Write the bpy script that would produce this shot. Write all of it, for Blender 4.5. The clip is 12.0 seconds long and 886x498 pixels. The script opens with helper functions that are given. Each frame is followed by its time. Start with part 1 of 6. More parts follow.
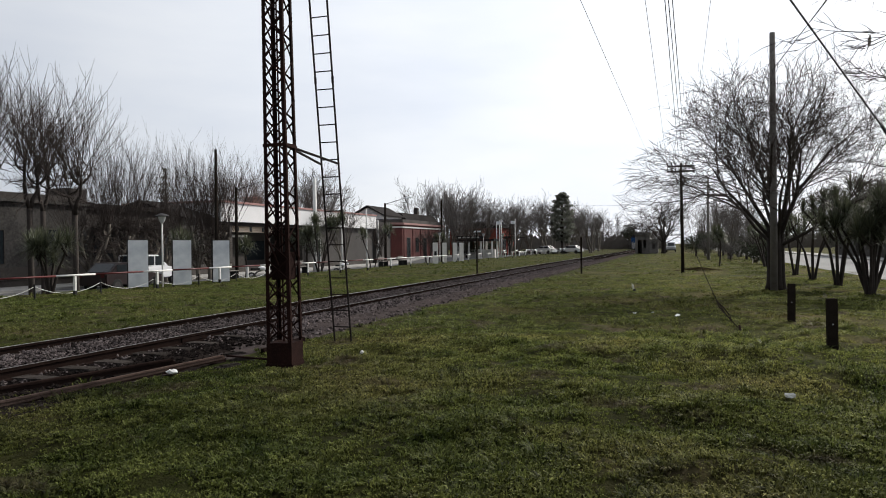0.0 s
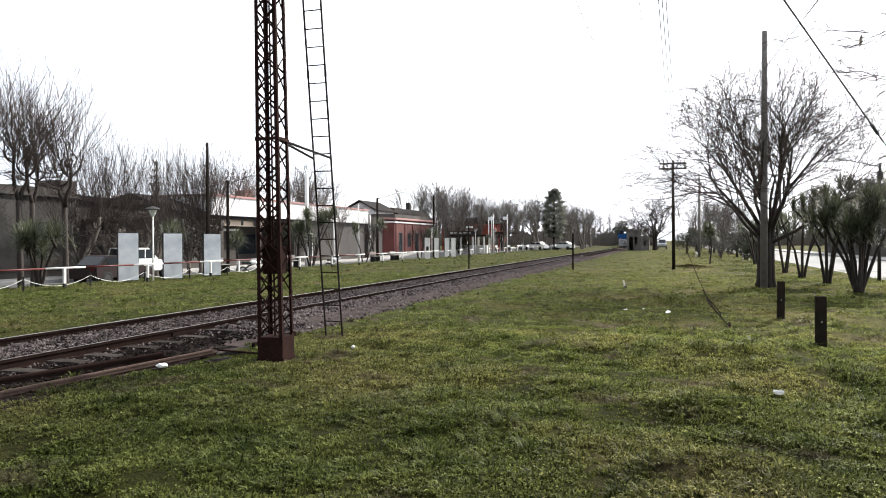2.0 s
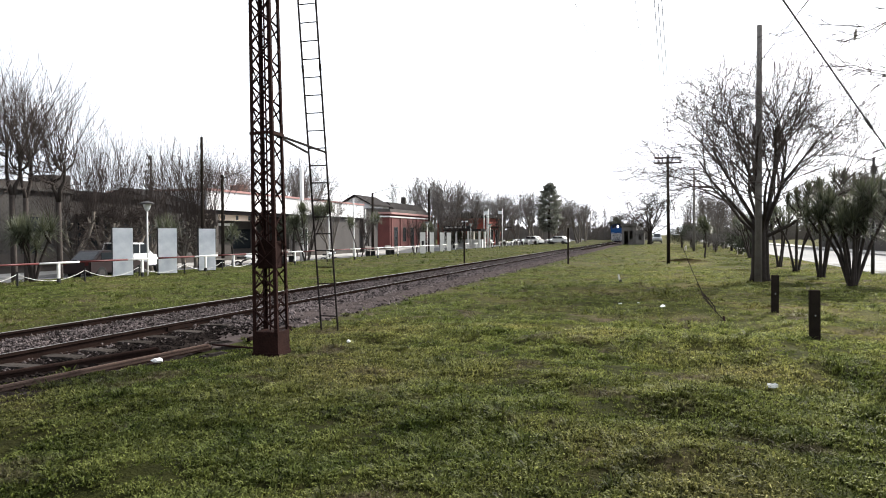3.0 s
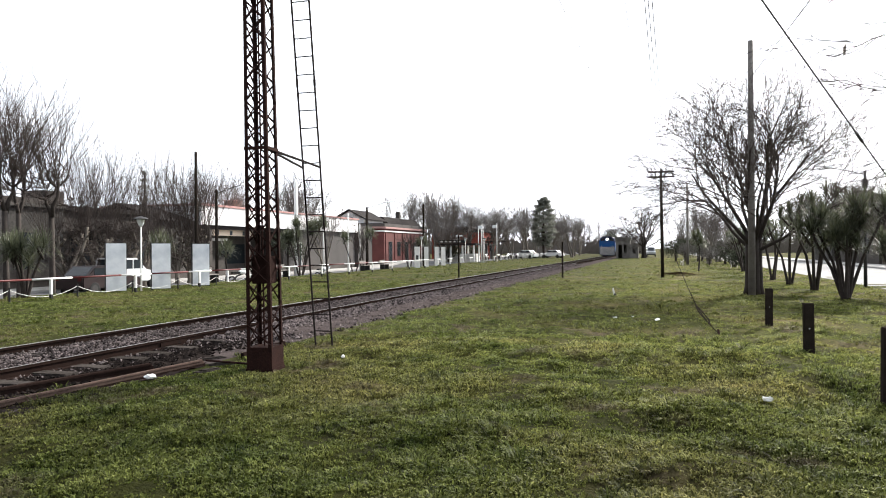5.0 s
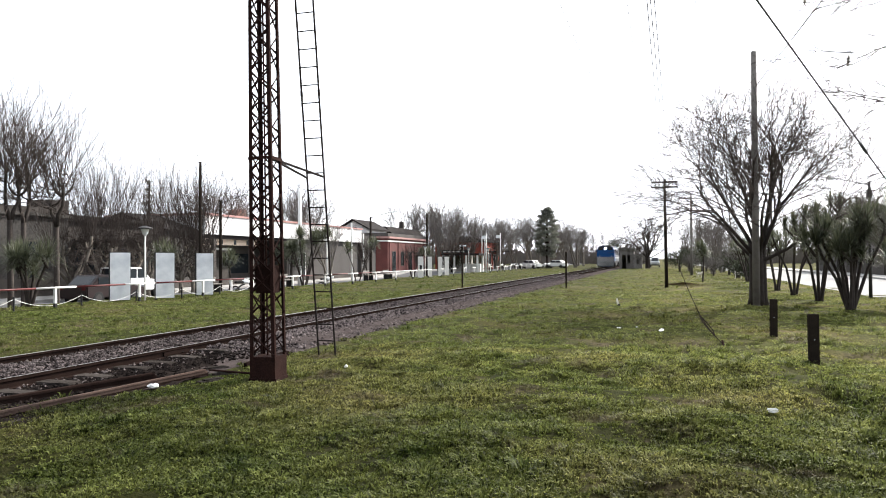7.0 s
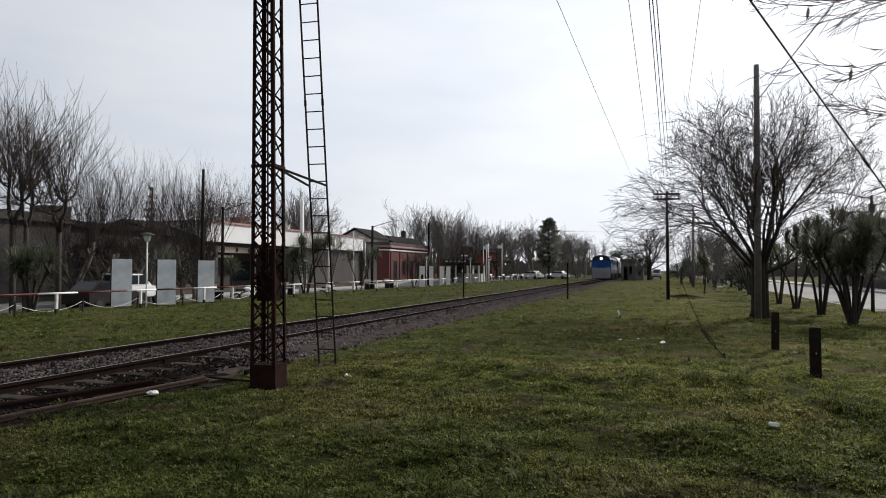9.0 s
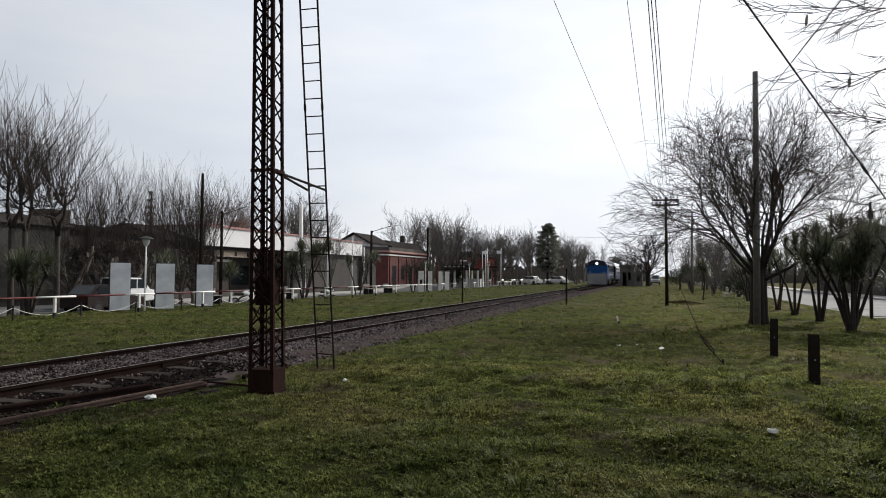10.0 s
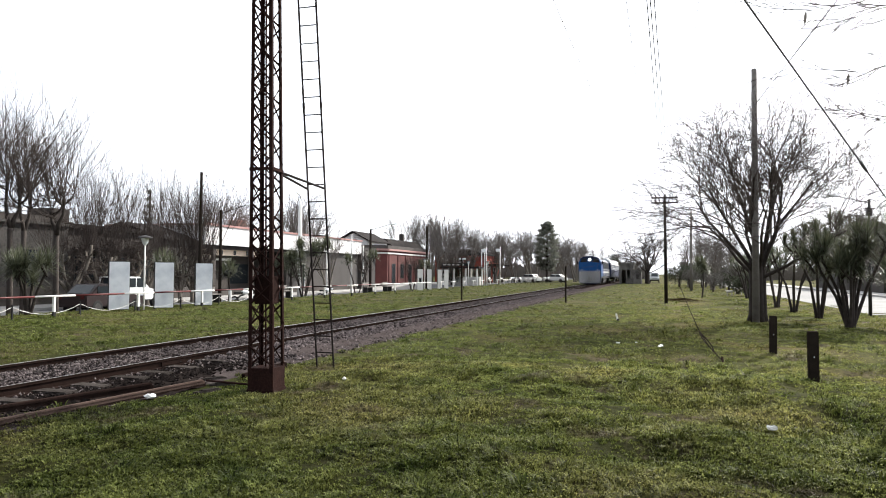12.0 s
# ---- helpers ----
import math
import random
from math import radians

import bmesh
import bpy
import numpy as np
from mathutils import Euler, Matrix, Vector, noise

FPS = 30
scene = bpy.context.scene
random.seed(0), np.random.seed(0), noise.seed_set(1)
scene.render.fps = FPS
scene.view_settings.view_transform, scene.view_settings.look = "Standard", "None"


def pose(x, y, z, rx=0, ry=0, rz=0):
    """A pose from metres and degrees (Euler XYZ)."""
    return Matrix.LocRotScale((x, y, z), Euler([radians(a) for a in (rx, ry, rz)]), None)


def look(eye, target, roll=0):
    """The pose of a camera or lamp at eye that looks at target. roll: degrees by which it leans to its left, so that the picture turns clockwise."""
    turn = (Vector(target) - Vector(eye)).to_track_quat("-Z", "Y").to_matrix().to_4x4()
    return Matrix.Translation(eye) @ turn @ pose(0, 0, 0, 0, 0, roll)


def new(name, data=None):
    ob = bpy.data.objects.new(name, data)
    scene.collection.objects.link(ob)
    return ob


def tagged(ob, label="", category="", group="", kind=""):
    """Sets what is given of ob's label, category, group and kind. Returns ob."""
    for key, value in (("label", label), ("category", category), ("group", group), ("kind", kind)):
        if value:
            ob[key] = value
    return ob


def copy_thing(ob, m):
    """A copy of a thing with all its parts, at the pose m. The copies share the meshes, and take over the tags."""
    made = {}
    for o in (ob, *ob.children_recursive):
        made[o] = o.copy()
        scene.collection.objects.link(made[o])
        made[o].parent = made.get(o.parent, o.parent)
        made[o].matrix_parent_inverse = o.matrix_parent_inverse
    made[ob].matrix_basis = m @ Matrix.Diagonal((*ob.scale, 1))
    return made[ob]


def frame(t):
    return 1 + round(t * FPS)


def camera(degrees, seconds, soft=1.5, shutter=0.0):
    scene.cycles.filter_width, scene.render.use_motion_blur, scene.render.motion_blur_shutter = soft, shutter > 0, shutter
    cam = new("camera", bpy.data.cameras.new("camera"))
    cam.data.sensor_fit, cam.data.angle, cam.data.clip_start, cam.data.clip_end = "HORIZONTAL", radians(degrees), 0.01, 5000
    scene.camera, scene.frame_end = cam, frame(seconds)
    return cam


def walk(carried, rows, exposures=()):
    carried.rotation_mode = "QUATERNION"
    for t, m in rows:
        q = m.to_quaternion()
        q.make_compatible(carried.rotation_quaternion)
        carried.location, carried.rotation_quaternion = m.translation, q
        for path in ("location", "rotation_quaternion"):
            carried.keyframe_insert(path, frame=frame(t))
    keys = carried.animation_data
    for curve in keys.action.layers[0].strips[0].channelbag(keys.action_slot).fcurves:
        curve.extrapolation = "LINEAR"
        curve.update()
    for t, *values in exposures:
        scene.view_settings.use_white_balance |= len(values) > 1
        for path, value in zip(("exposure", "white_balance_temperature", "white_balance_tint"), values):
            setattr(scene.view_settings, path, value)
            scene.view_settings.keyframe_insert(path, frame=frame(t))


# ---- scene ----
cam = camera(65.0, 12.0, soft=1.0)
EYE = (0.0, 0.0, 1.65)
# seconds, yaw, pitch, roll: the camera is held by hand on one spot and only turns
TURNS = [
    (0.0, 18.40, -0.27, -0.56), (0.5, 18.45, 0.02, -0.62), (1.0, 18.90, -0.46, -0.62), (1.5, 18.44, -0.41, -0.50),
    (2.0, 17.74, -0.66, -0.14), (2.5, 17.60, -0.54, -0.21), (3.0, 17.36, -1.12, -0.20), (5.0, 16.90, 0.06, -0.39),
    (5.5, 16.97, 0.10, -0.45), (6.0, 16.98, 0.22, -0.10), (6.5, 16.99, 0.61, -0.25), (8.5, 17.68, 1.42, 0.01),
    (9.0, 17.32, 1.67, 0.32), (9.5, 17.40, 1.72, 0.35), (10.0, 17.24, 2.09, 0.54), (10.5, 17.11, 2.29, 0.70),
    (11.0, 17.02, 2.67, 0.77), (11.5, 16.85, 1.66, 0.60), (12.0, 17.17, 1.94, 0.39),
]
DARK, BRIGHT = -0.05, 1.08
walk(cam, [(t, pose(*EYE, 0, 0, yaw) @ pose(0, 0, 0, 90 + pitch) @ pose(0, 0, 0, 0, 0, roll)) for t, yaw, pitch, roll in TURNS],
     exposures=[(0.0, DARK), (0.75, DARK + 0.03), (1.0, DARK + 0.28), (1.25, BRIGHT - 0.1), (1.5, BRIGHT), (3.2, BRIGHT), (5.0, BRIGHT + 0.14), (6.7, BRIGHT + 0.18), (8.3, BRIGHT + 0.05), (8.5, BRIGHT - 0.35), (8.85, DARK - 0.08),
                (10.52, DARK - 0.08), (10.6, DARK + 0.45), (10.9, BRIGHT - 0.05), (12.0, BRIGHT)])

# ---- light: a thin bright overcast, the sun behind it ahead and to the right ----
SUN_AZ, SUN_EL = 25.0, 31.0      # degrees right of +y, and above the horizon
SUN_DIR = Vector((math.sin(radians(SUN_AZ)) * math.cos(radians(SUN_EL)), math.cos(radians(SUN_AZ)) * math.cos(radians(SUN_EL)), math.sin(radians(SUN_EL))))
world = bpy.data.worlds.new("sky")
scene.world = world
world.use_nodes = True
wn, wl = world.node_tree.nodes, world.node_tree.links
wn.clear()
w_out, w_bg = wn.new("ShaderNodeOutputWorld"), wn.new("ShaderNodeBackground")
w_sky = wn.new("ShaderNodeTexSky")
w_sky.sky_type = "NISHITA"
w_sky.sun_disc, w_sky.sun_elevation, w_sky.sun_rotation = False, radians(SUN_EL), radians(SUN_AZ)
w_sky.air_density, w_sky.dust_density = 1.0, 2.0
w_tc, w_map, w_noise = wn.new("ShaderNodeTexCoord"), wn.new("ShaderNodeMapping"), wn.new("ShaderNodeTexNoise")
w_map.inputs["Scale"].default_value = (1.6, 1.6, 6.0)
w_noise.inputs["Scale"].default_value, w_noise.inputs["Detail"].default_value = 1.4, 5.0
w_ramp = wn.new("ShaderNodeValToRGB")
w_ramp.color_ramp.elements[0].position, w_ramp.color_ramp.elements[0].color = 0.36, (0.72, 0.765, 0.85, 1)
w_ramp.color_ramp.elements[1].position, w_ramp.color_ramp.elements[1].color = 0.62, (0.84, 0.87, 0.92, 1)
w_dot, w_pow, w_glow = wn.new("ShaderNodeVectorMath"), wn.new("ShaderNodeMath"), wn.new("ShaderNodeMath")
w_dot.operation, w_pow.operation, w_glow.operation = "DOT_PRODUCT", "POWER", "MULTIPLY_ADD"
w_dot.inputs[1].default_value = SUN_DIR
w_pow.inputs[1].default_value, w_pow.use_clamp = 1.5, True
w_glow.inputs[1].default_value, w_glow.inputs[2].default_value = 12.6, 2.4
w_half = wn.new("ShaderNodeMath")
w_half.operation = "MULTIPLY_ADD"
w_half.inputs[1].default_value, w_half.inputs[2].default_value = 0.5, 0.5
w_scale, w_mix = wn.new("ShaderNodeVectorMath"), wn.new("ShaderNodeMix")
w_scale.operation, w_mix.data_type = "SCALE", "RGBA"
w_mix.inputs["Factor"].default_value = 0.9
wl.new(w_tc.outputs["Generated"], w_map.inputs["Vector"])
wl.new(w_map.outputs[0], w_noise.inputs["Vector"])
wl.new(w_noise.outputs["Fac"], w_ramp.inputs["Fac"])
wl.new(w_tc.outputs["Generated"], w_dot.inputs[0])
wl.new(w_dot.outputs["Value"], w_half.inputs[0])
wl.new(w_half.outputs[0], w_pow.inputs[0])
wl.new(w_pow.outputs[0], w_glow.inputs[0])
wl.new(w_ramp.outputs["Color"], w_scale.inputs[0])
wl.new(w_glow.outputs[0], w_scale.inputs["Scale"])
wl.new(w_sky.outputs[0], w_mix.inputs["A"])
wl.new(w_scale.outputs[0], w_mix.inputs["B"])
wl.new(w_mix.outputs["Result"], w_bg.inputs["Color"])
w_bg.inputs["Strength"].default_value = 0.1
wl.new(w_bg.outputs[0], w_out.inputs[0])

sun = new("sun", bpy.data.lights.new("sun", "SUN"))
sun.data.energy, sun.data.angle, sun.data.color = 4.6, radians(2), (1.0, 0.95, 0.87)
sun.matrix_world = look(SUN_DIR * 100, (0, 0, 0))


# ---- materials ----
def surface(name, base, second=None, rough=0.7, metal=0.0, scale=6.0, fine=60.0, bump=0.15, amount=0.5, island=0.0, translucent=0.0, spec=0.15):
    """A procedural surface: two colours mixed by a coarse and a fine noise, with relief from the fine one."""
    m = bpy.data.materials.new(name)
    m.use_nodes = True
    nt = m.node_tree
    n, l = nt.nodes, nt.links
    bsdf = n["Principled BSDF"]
    second = second or tuple(c * 0.6 for c in base)
    tc, big, small = n.new("ShaderNodeTexCoord"), n.new("ShaderNodeTexNoise"), n.new("ShaderNodeTexNoise")
    big.inputs["Scale"].default_value, big.inputs["Detail"].default_value = scale, 4
    small.inputs["Scale"].default_value, small.inputs["Detail"].default_value = fine, 3
    l.new(tc.outputs["Object"], big.inputs["Vector"])
    l.new(tc.outputs["Object"], small.inputs["Vector"])
    add = n.new("ShaderNodeMath")
    add.operation = "MULTIPLY_ADD"
    add.inputs[1].default_value = 0.45
    l.new(small.outputs["Fac"], add.inputs[0])
    half = n.new("ShaderNodeMath")
    half.operation = "MULTIPLY"
    half.inputs[1].default_value = 0.55
    l.new(big.outputs["Fac"], half.inputs[0])
    l.new(half.outputs[0], add.inputs[2])
    ramp = n.new("ShaderNodeMapRange")
    ramp.inputs["From Min"].default_value, ramp.inputs["From Max"].default_value = 0.5 - 0.18 / max(amount, 0.05) * 0.6, 0.5 + 0.18 / max(amount, 0.05) * 0.6
    source = add.outputs[0]
    if island:
        geo, more = n.new("ShaderNodeNewGeometry"), n.new("ShaderNodeMath")
        more.operation = "MULTIPLY_ADD"
        more.inputs[1].default_value = island
        l.new(geo.outputs["Random Per Island"], more.inputs[0])
        shift = n.new("ShaderNodeMath")
        shift.operation = "SUBTRACT"
        shift.inputs[1].default_value = island / 2
        l.new(source, shift.inputs[0])
        l.new(shift.outputs[0], more.inputs[2])
        source = more.outputs[0]
    else:
        info, more = n.new("ShaderNodeObjectInfo"), n.new("ShaderNodeMath")
        more.operation = "MULTIPLY_ADD"
        more.inputs[1].default_value = 0.12
        l.new(info.outputs["Random"], more.inputs[0])
        l.new(source, more.inputs[2])
        source = more.outputs[0]
    l.new(source, ramp.inputs["Value"])
    mix = n.new("ShaderNodeMix")
    mix.data_type = "RGBA"
    mix.inputs["A"].default_value, mix.inputs["B"].default_value = (*second, 1), (*base, 1)
    l.new(ramp.outputs[0], mix.inputs["Factor"])
    l.new(mix.outputs["Result"], bsdf.inputs["Base Color"])
    bsdf.inputs["Roughness"].default_value, bsdf.inputs["Metallic"].default_value = rough, metal
    bsdf.inputs["Specular IOR Level"].default_value = spec
    if bump:
        b = n.new("ShaderNodeBump")
        b.inputs["Strength"].default_value, b.inputs["Distance"].default_value = bump, 0.02
        l.new(small.outputs["Fac"], b.inputs["Height"])
        l.new(b.outputs[0], bsdf.inputs["Normal"])
    if translucent:
        tr, ms = n.new("ShaderNodeBsdfTranslucent"), n.new("ShaderNodeMixShader")
        ms.inputs[0].default_value = translucent
        l.new(mix.outputs["Result"], tr.inputs["Color"])
        l.new(bsdf.outputs[0], ms.inputs[1])
        l.new(tr.outputs[0], ms.inputs[2])
        l.new(ms.outputs[0], n["Material Output"].inputs["Surface"])
    return m


def lamp_glow(name, colour, strength):
    m = bpy.data.materials.new(name)
    m.use_nodes = True
    b = m.node_tree.nodes["Principled BSDF"]
    b.inputs["Emission Color"].default_value, b.inputs["Emission Strength"].default_value = (*colour, 1), strength
    return m


def glass(name, tint):
    m = bpy.data.materials.new(name)
    m.use_nodes = True
    b = m.node_tree.nodes["Principled BSDF"]
    b.inputs["Base Color"].default_value = (*tint, 1)
    b.inputs["Roughness"].default_value, b.inputs["Specular IOR Level"].default_value = 0.16, 0.3
    return m


def grass_surface(name, greens, straws, island=0.0, translucent=0.0, far_gain=(1.2, 1.22, 1.1)):
    """Mown winter turf: green, yellowed patches and bare dark earth, told by place."""
    m = bpy.data.materials.new(name)
    m.use_nodes = True
    n, l = m.node_tree.nodes, m.node_tree.links
    bsdf = n["Principled BSDF"]
    tc = n.new("ShaderNodeTexCoord")
    colours = []
    for scale, detail in ((0.33, 5), (1.7, 4), (14.0, 4)):
        t = n.new("ShaderNodeTexNoise")
        t.inputs["Scale"].default_value, t.inputs["Detail"].default_value = scale, detail
        l.new(tc.outputs["Object"], t.inputs["Vector"])
        colours.append(t)
    def ramp(source, lo, hi, a, b):
        r = n.new("ShaderNodeValToRGB")
        r.color_ramp.elements[0].position, r.color_ramp.elements[0].color = lo, (*a, 1)
        r.color_ramp.elements[1].position, r.color_ramp.elements[1].color = hi, (*b, 1)
        l.new(source, r.inputs["Fac"])
        return r.outputs["Color"]
    def blend(fac, a, b, kind="MIX"):
        x = n.new("ShaderNodeMix")
        x.data_type, x.blend_type = "RGBA", kind
        if isinstance(fac, float):
            x.inputs["Factor"].default_value = fac
        else:
            l.new(fac, x.inputs["Factor"])
        l.new(a, x.inputs["A"]), l.new(b, x.inputs["B"])
        return x.outputs["Result"]
    green = ramp(colours[1].outputs["Fac"], 0.3, 0.7, *greens)
    straw = ramp(colours[2].outputs["Fac"], 0.3, 0.7, *straws)
    where = ramp(colours[0].outputs["Fac"], 0.46, 0.66, (0, 0, 0), (0.75, 0.75, 0.75))
    col = blend(where, green, straw)
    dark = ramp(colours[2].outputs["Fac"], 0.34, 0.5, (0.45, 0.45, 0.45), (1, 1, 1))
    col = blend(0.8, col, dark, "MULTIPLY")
    # deeper green towards the track; the brighter sunward right is painted in too
    sep, noisy_x = n.new("ShaderNodeSeparateXYZ"), n.new("ShaderNodeMath")
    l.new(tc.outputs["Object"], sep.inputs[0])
    noisy_x.operation = "MULTIPLY_ADD"
    l.new(colours[0].outputs["Fac"], noisy_x.inputs[0])
    noisy_x.inputs[1].default_value = -4.0
    l.new(sep.outputs["X"], noisy_x.inputs[2])
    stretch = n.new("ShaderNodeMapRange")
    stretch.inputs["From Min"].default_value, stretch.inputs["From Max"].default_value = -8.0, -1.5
    l.new(noisy_x.outputs[0], stretch.inputs["Value"])
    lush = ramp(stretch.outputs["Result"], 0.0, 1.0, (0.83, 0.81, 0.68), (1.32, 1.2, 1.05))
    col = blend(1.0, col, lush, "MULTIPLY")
    # darker close by, lighter further out along y
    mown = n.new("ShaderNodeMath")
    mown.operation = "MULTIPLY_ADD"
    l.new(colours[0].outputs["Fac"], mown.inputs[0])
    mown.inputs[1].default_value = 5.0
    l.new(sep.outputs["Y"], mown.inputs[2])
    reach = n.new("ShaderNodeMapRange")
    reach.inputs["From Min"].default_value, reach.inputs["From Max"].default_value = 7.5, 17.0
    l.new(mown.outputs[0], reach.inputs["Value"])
    depth_tone = ramp(reach.outputs["Result"], 0.0, 1.0, (0.6, 0.625, 0.59), far_gain)
    col = blend(1.0, col, depth_tone, "MULTIPLY")
    if island:
        geo = n.new("ShaderNodeNewGeometry")
        tone = ramp(geo.outputs["Random Per Island"], 0.0, 1.0, (0.18, 0.19, 0.17), (2.0, 1.94, 1.72))
        col = blend(float(island), col, tone, "MULTIPLY")
    # worn brown spots where the earth shows
    worn = n.new("ShaderNodeTexNoise")
    worn.inputs["Scale"].default_value, worn.inputs["Detail"].default_value = 0.95, 6
    l.new(tc.outputs["Object"], worn.inputs["Vector"])
    spot = ramp(worn.outputs["Fac"], 0.57, 0.68, (0, 0, 0), (0.75, 0.75, 0.75))
    earth = ramp(colours[2].outputs["Fac"], 0.35, 0.7, (0.035, 0.026, 0.018), (0.13, 0.1, 0.07))
    col = blend(spot, col, earth)
    l.new(col, bsdf.inputs["Base Color"])
    bsdf.inputs["Roughness"].default_value, bsdf.inputs["Specular IOR Level"].default_value = (0.6, 0.05) if island else (0.95, 0.02)
    if not island:
        b = n.new("ShaderNodeBump")
        b.inputs["Strength"].default_value, b.inputs["Distance"].default_value = 0.6, 0.05
        fine = n.new("ShaderNodeTexNoise")
        fine.inputs["Scale"].default_value, fine.inputs["Detail"].default_value = 45, 4
        l.new(tc.outputs["Object"], fine.inputs["Vector"])
        l.new(fine.outputs["Fac"], b.inputs["Height"])
        l.new(b.outputs[0], bsdf.inputs["Normal"])
    if translucent:
        tr, ms = n.new("ShaderNodeBsdfTranslucent"), n.new("ShaderNodeMixShader")
        ms.inputs[0].default_value = translucent
        l.new(col, tr.inputs["Color"])
        l.new(bsdf.outputs[0], ms.inputs[1]), l.new(tr.outputs[0], ms.inputs[2])
        l.new(ms.outputs[0], n["Material Output"].inputs["Surface"])
    return m


# turf far darker than the blades: shade of the gaps put into its colour
TURF = grass_surface("turf", ((0.016, 0.018, 0.007), (0.042, 0.046, 0.016)), ((0.05, 0.041, 0.024), (0.10, 0.082, 0.046)), far_gain=(1.3, 1.38, 1.26))
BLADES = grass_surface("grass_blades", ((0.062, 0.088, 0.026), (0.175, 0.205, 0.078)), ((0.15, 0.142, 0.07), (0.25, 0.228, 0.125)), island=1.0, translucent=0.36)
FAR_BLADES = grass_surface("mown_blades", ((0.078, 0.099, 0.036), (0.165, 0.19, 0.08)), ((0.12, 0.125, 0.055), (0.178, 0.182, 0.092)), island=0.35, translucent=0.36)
ASPHALT = surface("asphalt", (0.115, 0.115, 0.118), (0.07, 0.07, 0.072), 0.85, scale=0.6, fine=40, bump=0.2, spec=0.03)
ROAD_PALE = surface("worn_pale_road", (0.31, 0.305, 0.295), (0.22, 0.215, 0.207), 0.9, scale=0.7, fine=14, bump=0.3, amount=0.8, spec=0.03)
CONCRETE = surface("concrete", (0.36, 0.35, 0.33), (0.22, 0.21, 0.2), 0.85, scale=0.8, fine=20, bump=0.2)
GRAVEL = surface("ballast_earth", (0.06, 0.049, 0.047), (0.016, 0.0135, 0.013), 0.95, scale=3, fine=35, bump=0.8, amount=0.9, spec=0.0)
# oily dirt, its colour darkened further for the shade beside the rail
SHADED_DIRT = surface("shaded_oily_dirt", (0.018, 0.0145, 0.013), (0.005, 0.0042, 0.004), 0.95, scale=4, fine=30, bump=0.8, amount=0.9, spec=0.0)
STONE = surface("ballast_stone", (0.165, 0.138, 0.134), (0.02, 0.0165, 0.016), 0.9, scale=2, fine=40, bump=0.3, island=0.6, spec=0.0)
SLEEPER = surface("weathered_sleeper", (0.054, 0.047, 0.043), (0.016, 0.0135, 0.012), 0.9, scale=4, fine=35, bump=0.7, amount=0.9, spec=0.0)
RUST = surface("rusty_steel", (0.029, 0.0145, 0.012), (0.008, 0.005, 0.0046), 0.85, 0.0, scale=5, fine=45, bump=0.4, spec=0.02)
RAIL_RUST = surface("rail_rust", (0.020, 0.013, 0.011), (0.007, 0.005, 0.0045), 0.9, 0.0, scale=4, fine=50, bump=0.3, spec=0.0)
OLD_RUST = surface("pale_old_rust", (0.10, 0.07, 0.058), (0.034, 0.023, 0.02), 0.85, 0.1, scale=5, fine=45, bump=0.4, spec=0.0)
RAIL_HEAD = surface("worn_rail_head", (0.5, 0.48, 0.46), (0.25, 0.23, 0.22), 0.3, 0.9, scale=2, fine=30, bump=0.05)
LADDER_STEEL = surface("ladder_steel", (0.03, 0.025, 0.024), (0.012, 0.01, 0.0095), 0.85, 0.0, scale=8, fine=60, bump=0.2, spec=0.02)
TAR_WOOD = surface("tarred_wood", (0.03, 0.024, 0.02), (0.011, 0.009, 0.008), 0.9, scale=7, fine=70, bump=0.4, spec=0.0)
POLE_WOOD = surface("weathered_pole", (0.20, 0.185, 0.17), (0.10, 0.09, 0.082), 0.8, scale=5, fine=60, bump=0.4)
BARK = surface("bark", (0.05, 0.041, 0.036), (0.019, 0.0155, 0.0135), 0.9, scale=6, fine=40, bump=0.7)
GREY_BARK = surface("grey_bark", (0.10, 0.088, 0.078), (0.045, 0.038, 0.034), 0.9, scale=6, fine=40, bump=0.7)
PALE_BARK = surface("pale_bark", (0.17, 0.15, 0.125), (0.07, 0.058, 0.048), 0.9, scale=5, fine=40, bump=0.5)
TWIG = surface("twigs", (0.085, 0.068, 0.06), (0.04, 0.032, 0.028), 0.9, scale=6, fine=40, bump=0)
# twigs of distant trees, with haze mixed into their colour
HAZY_TWIG = surface("hazy_twigs", (0.19, 0.174, 0.165), (0.1, 0.09, 0.085), 0.9, scale=1, fine=10, bump=0, spec=0.02)
POD = surface("dry_pod", (0.42, 0.40, 0.37), (0.3, 0.28, 0.26), 0.8, scale=9, fine=60, bump=0.2, spec=0.02, translucent=0.5)
PALM_LEAF = surface("sword_leaves", (0.115, 0.125, 0.078), (0.042, 0.048, 0.028), 0.5, scale=2, fine=20, bump=0, island=0.5, translucent=0.45, spec=0.4)
DRY_LEAF = surface("dry_leaves", (0.16, 0.12, 0.07), (0.07, 0.05, 0.03), 0.8, scale=2, fine=20, bump=0, island=0.5, translucent=0.2)
EVERGREEN = surface("evergreen_leaves", (0.085, 0.092, 0.066), (0.032, 0.036, 0.025), 0.8, scale=1, fine=10, bump=0, island=0.6, translucent=0.2, spec=0.03)
# needle colour lightened and greyed to carry the haze of distance
HAZY_NEEDLES = surface("hazy_conifer_needles", (0.22, 0.225, 0.195), (0.11, 0.115, 0.096), 0.8, scale=1, fine=10, bump=0, island=0.6, spec=0.0, translucent=0.5)
GALV = surface("galvanised_sheet", (0.78, 0.80, 0.82), (0.52, 0.55, 0.59), 0.3, 0.35, scale=0.9, fine=2.6, bump=0.02, amount=0.95)
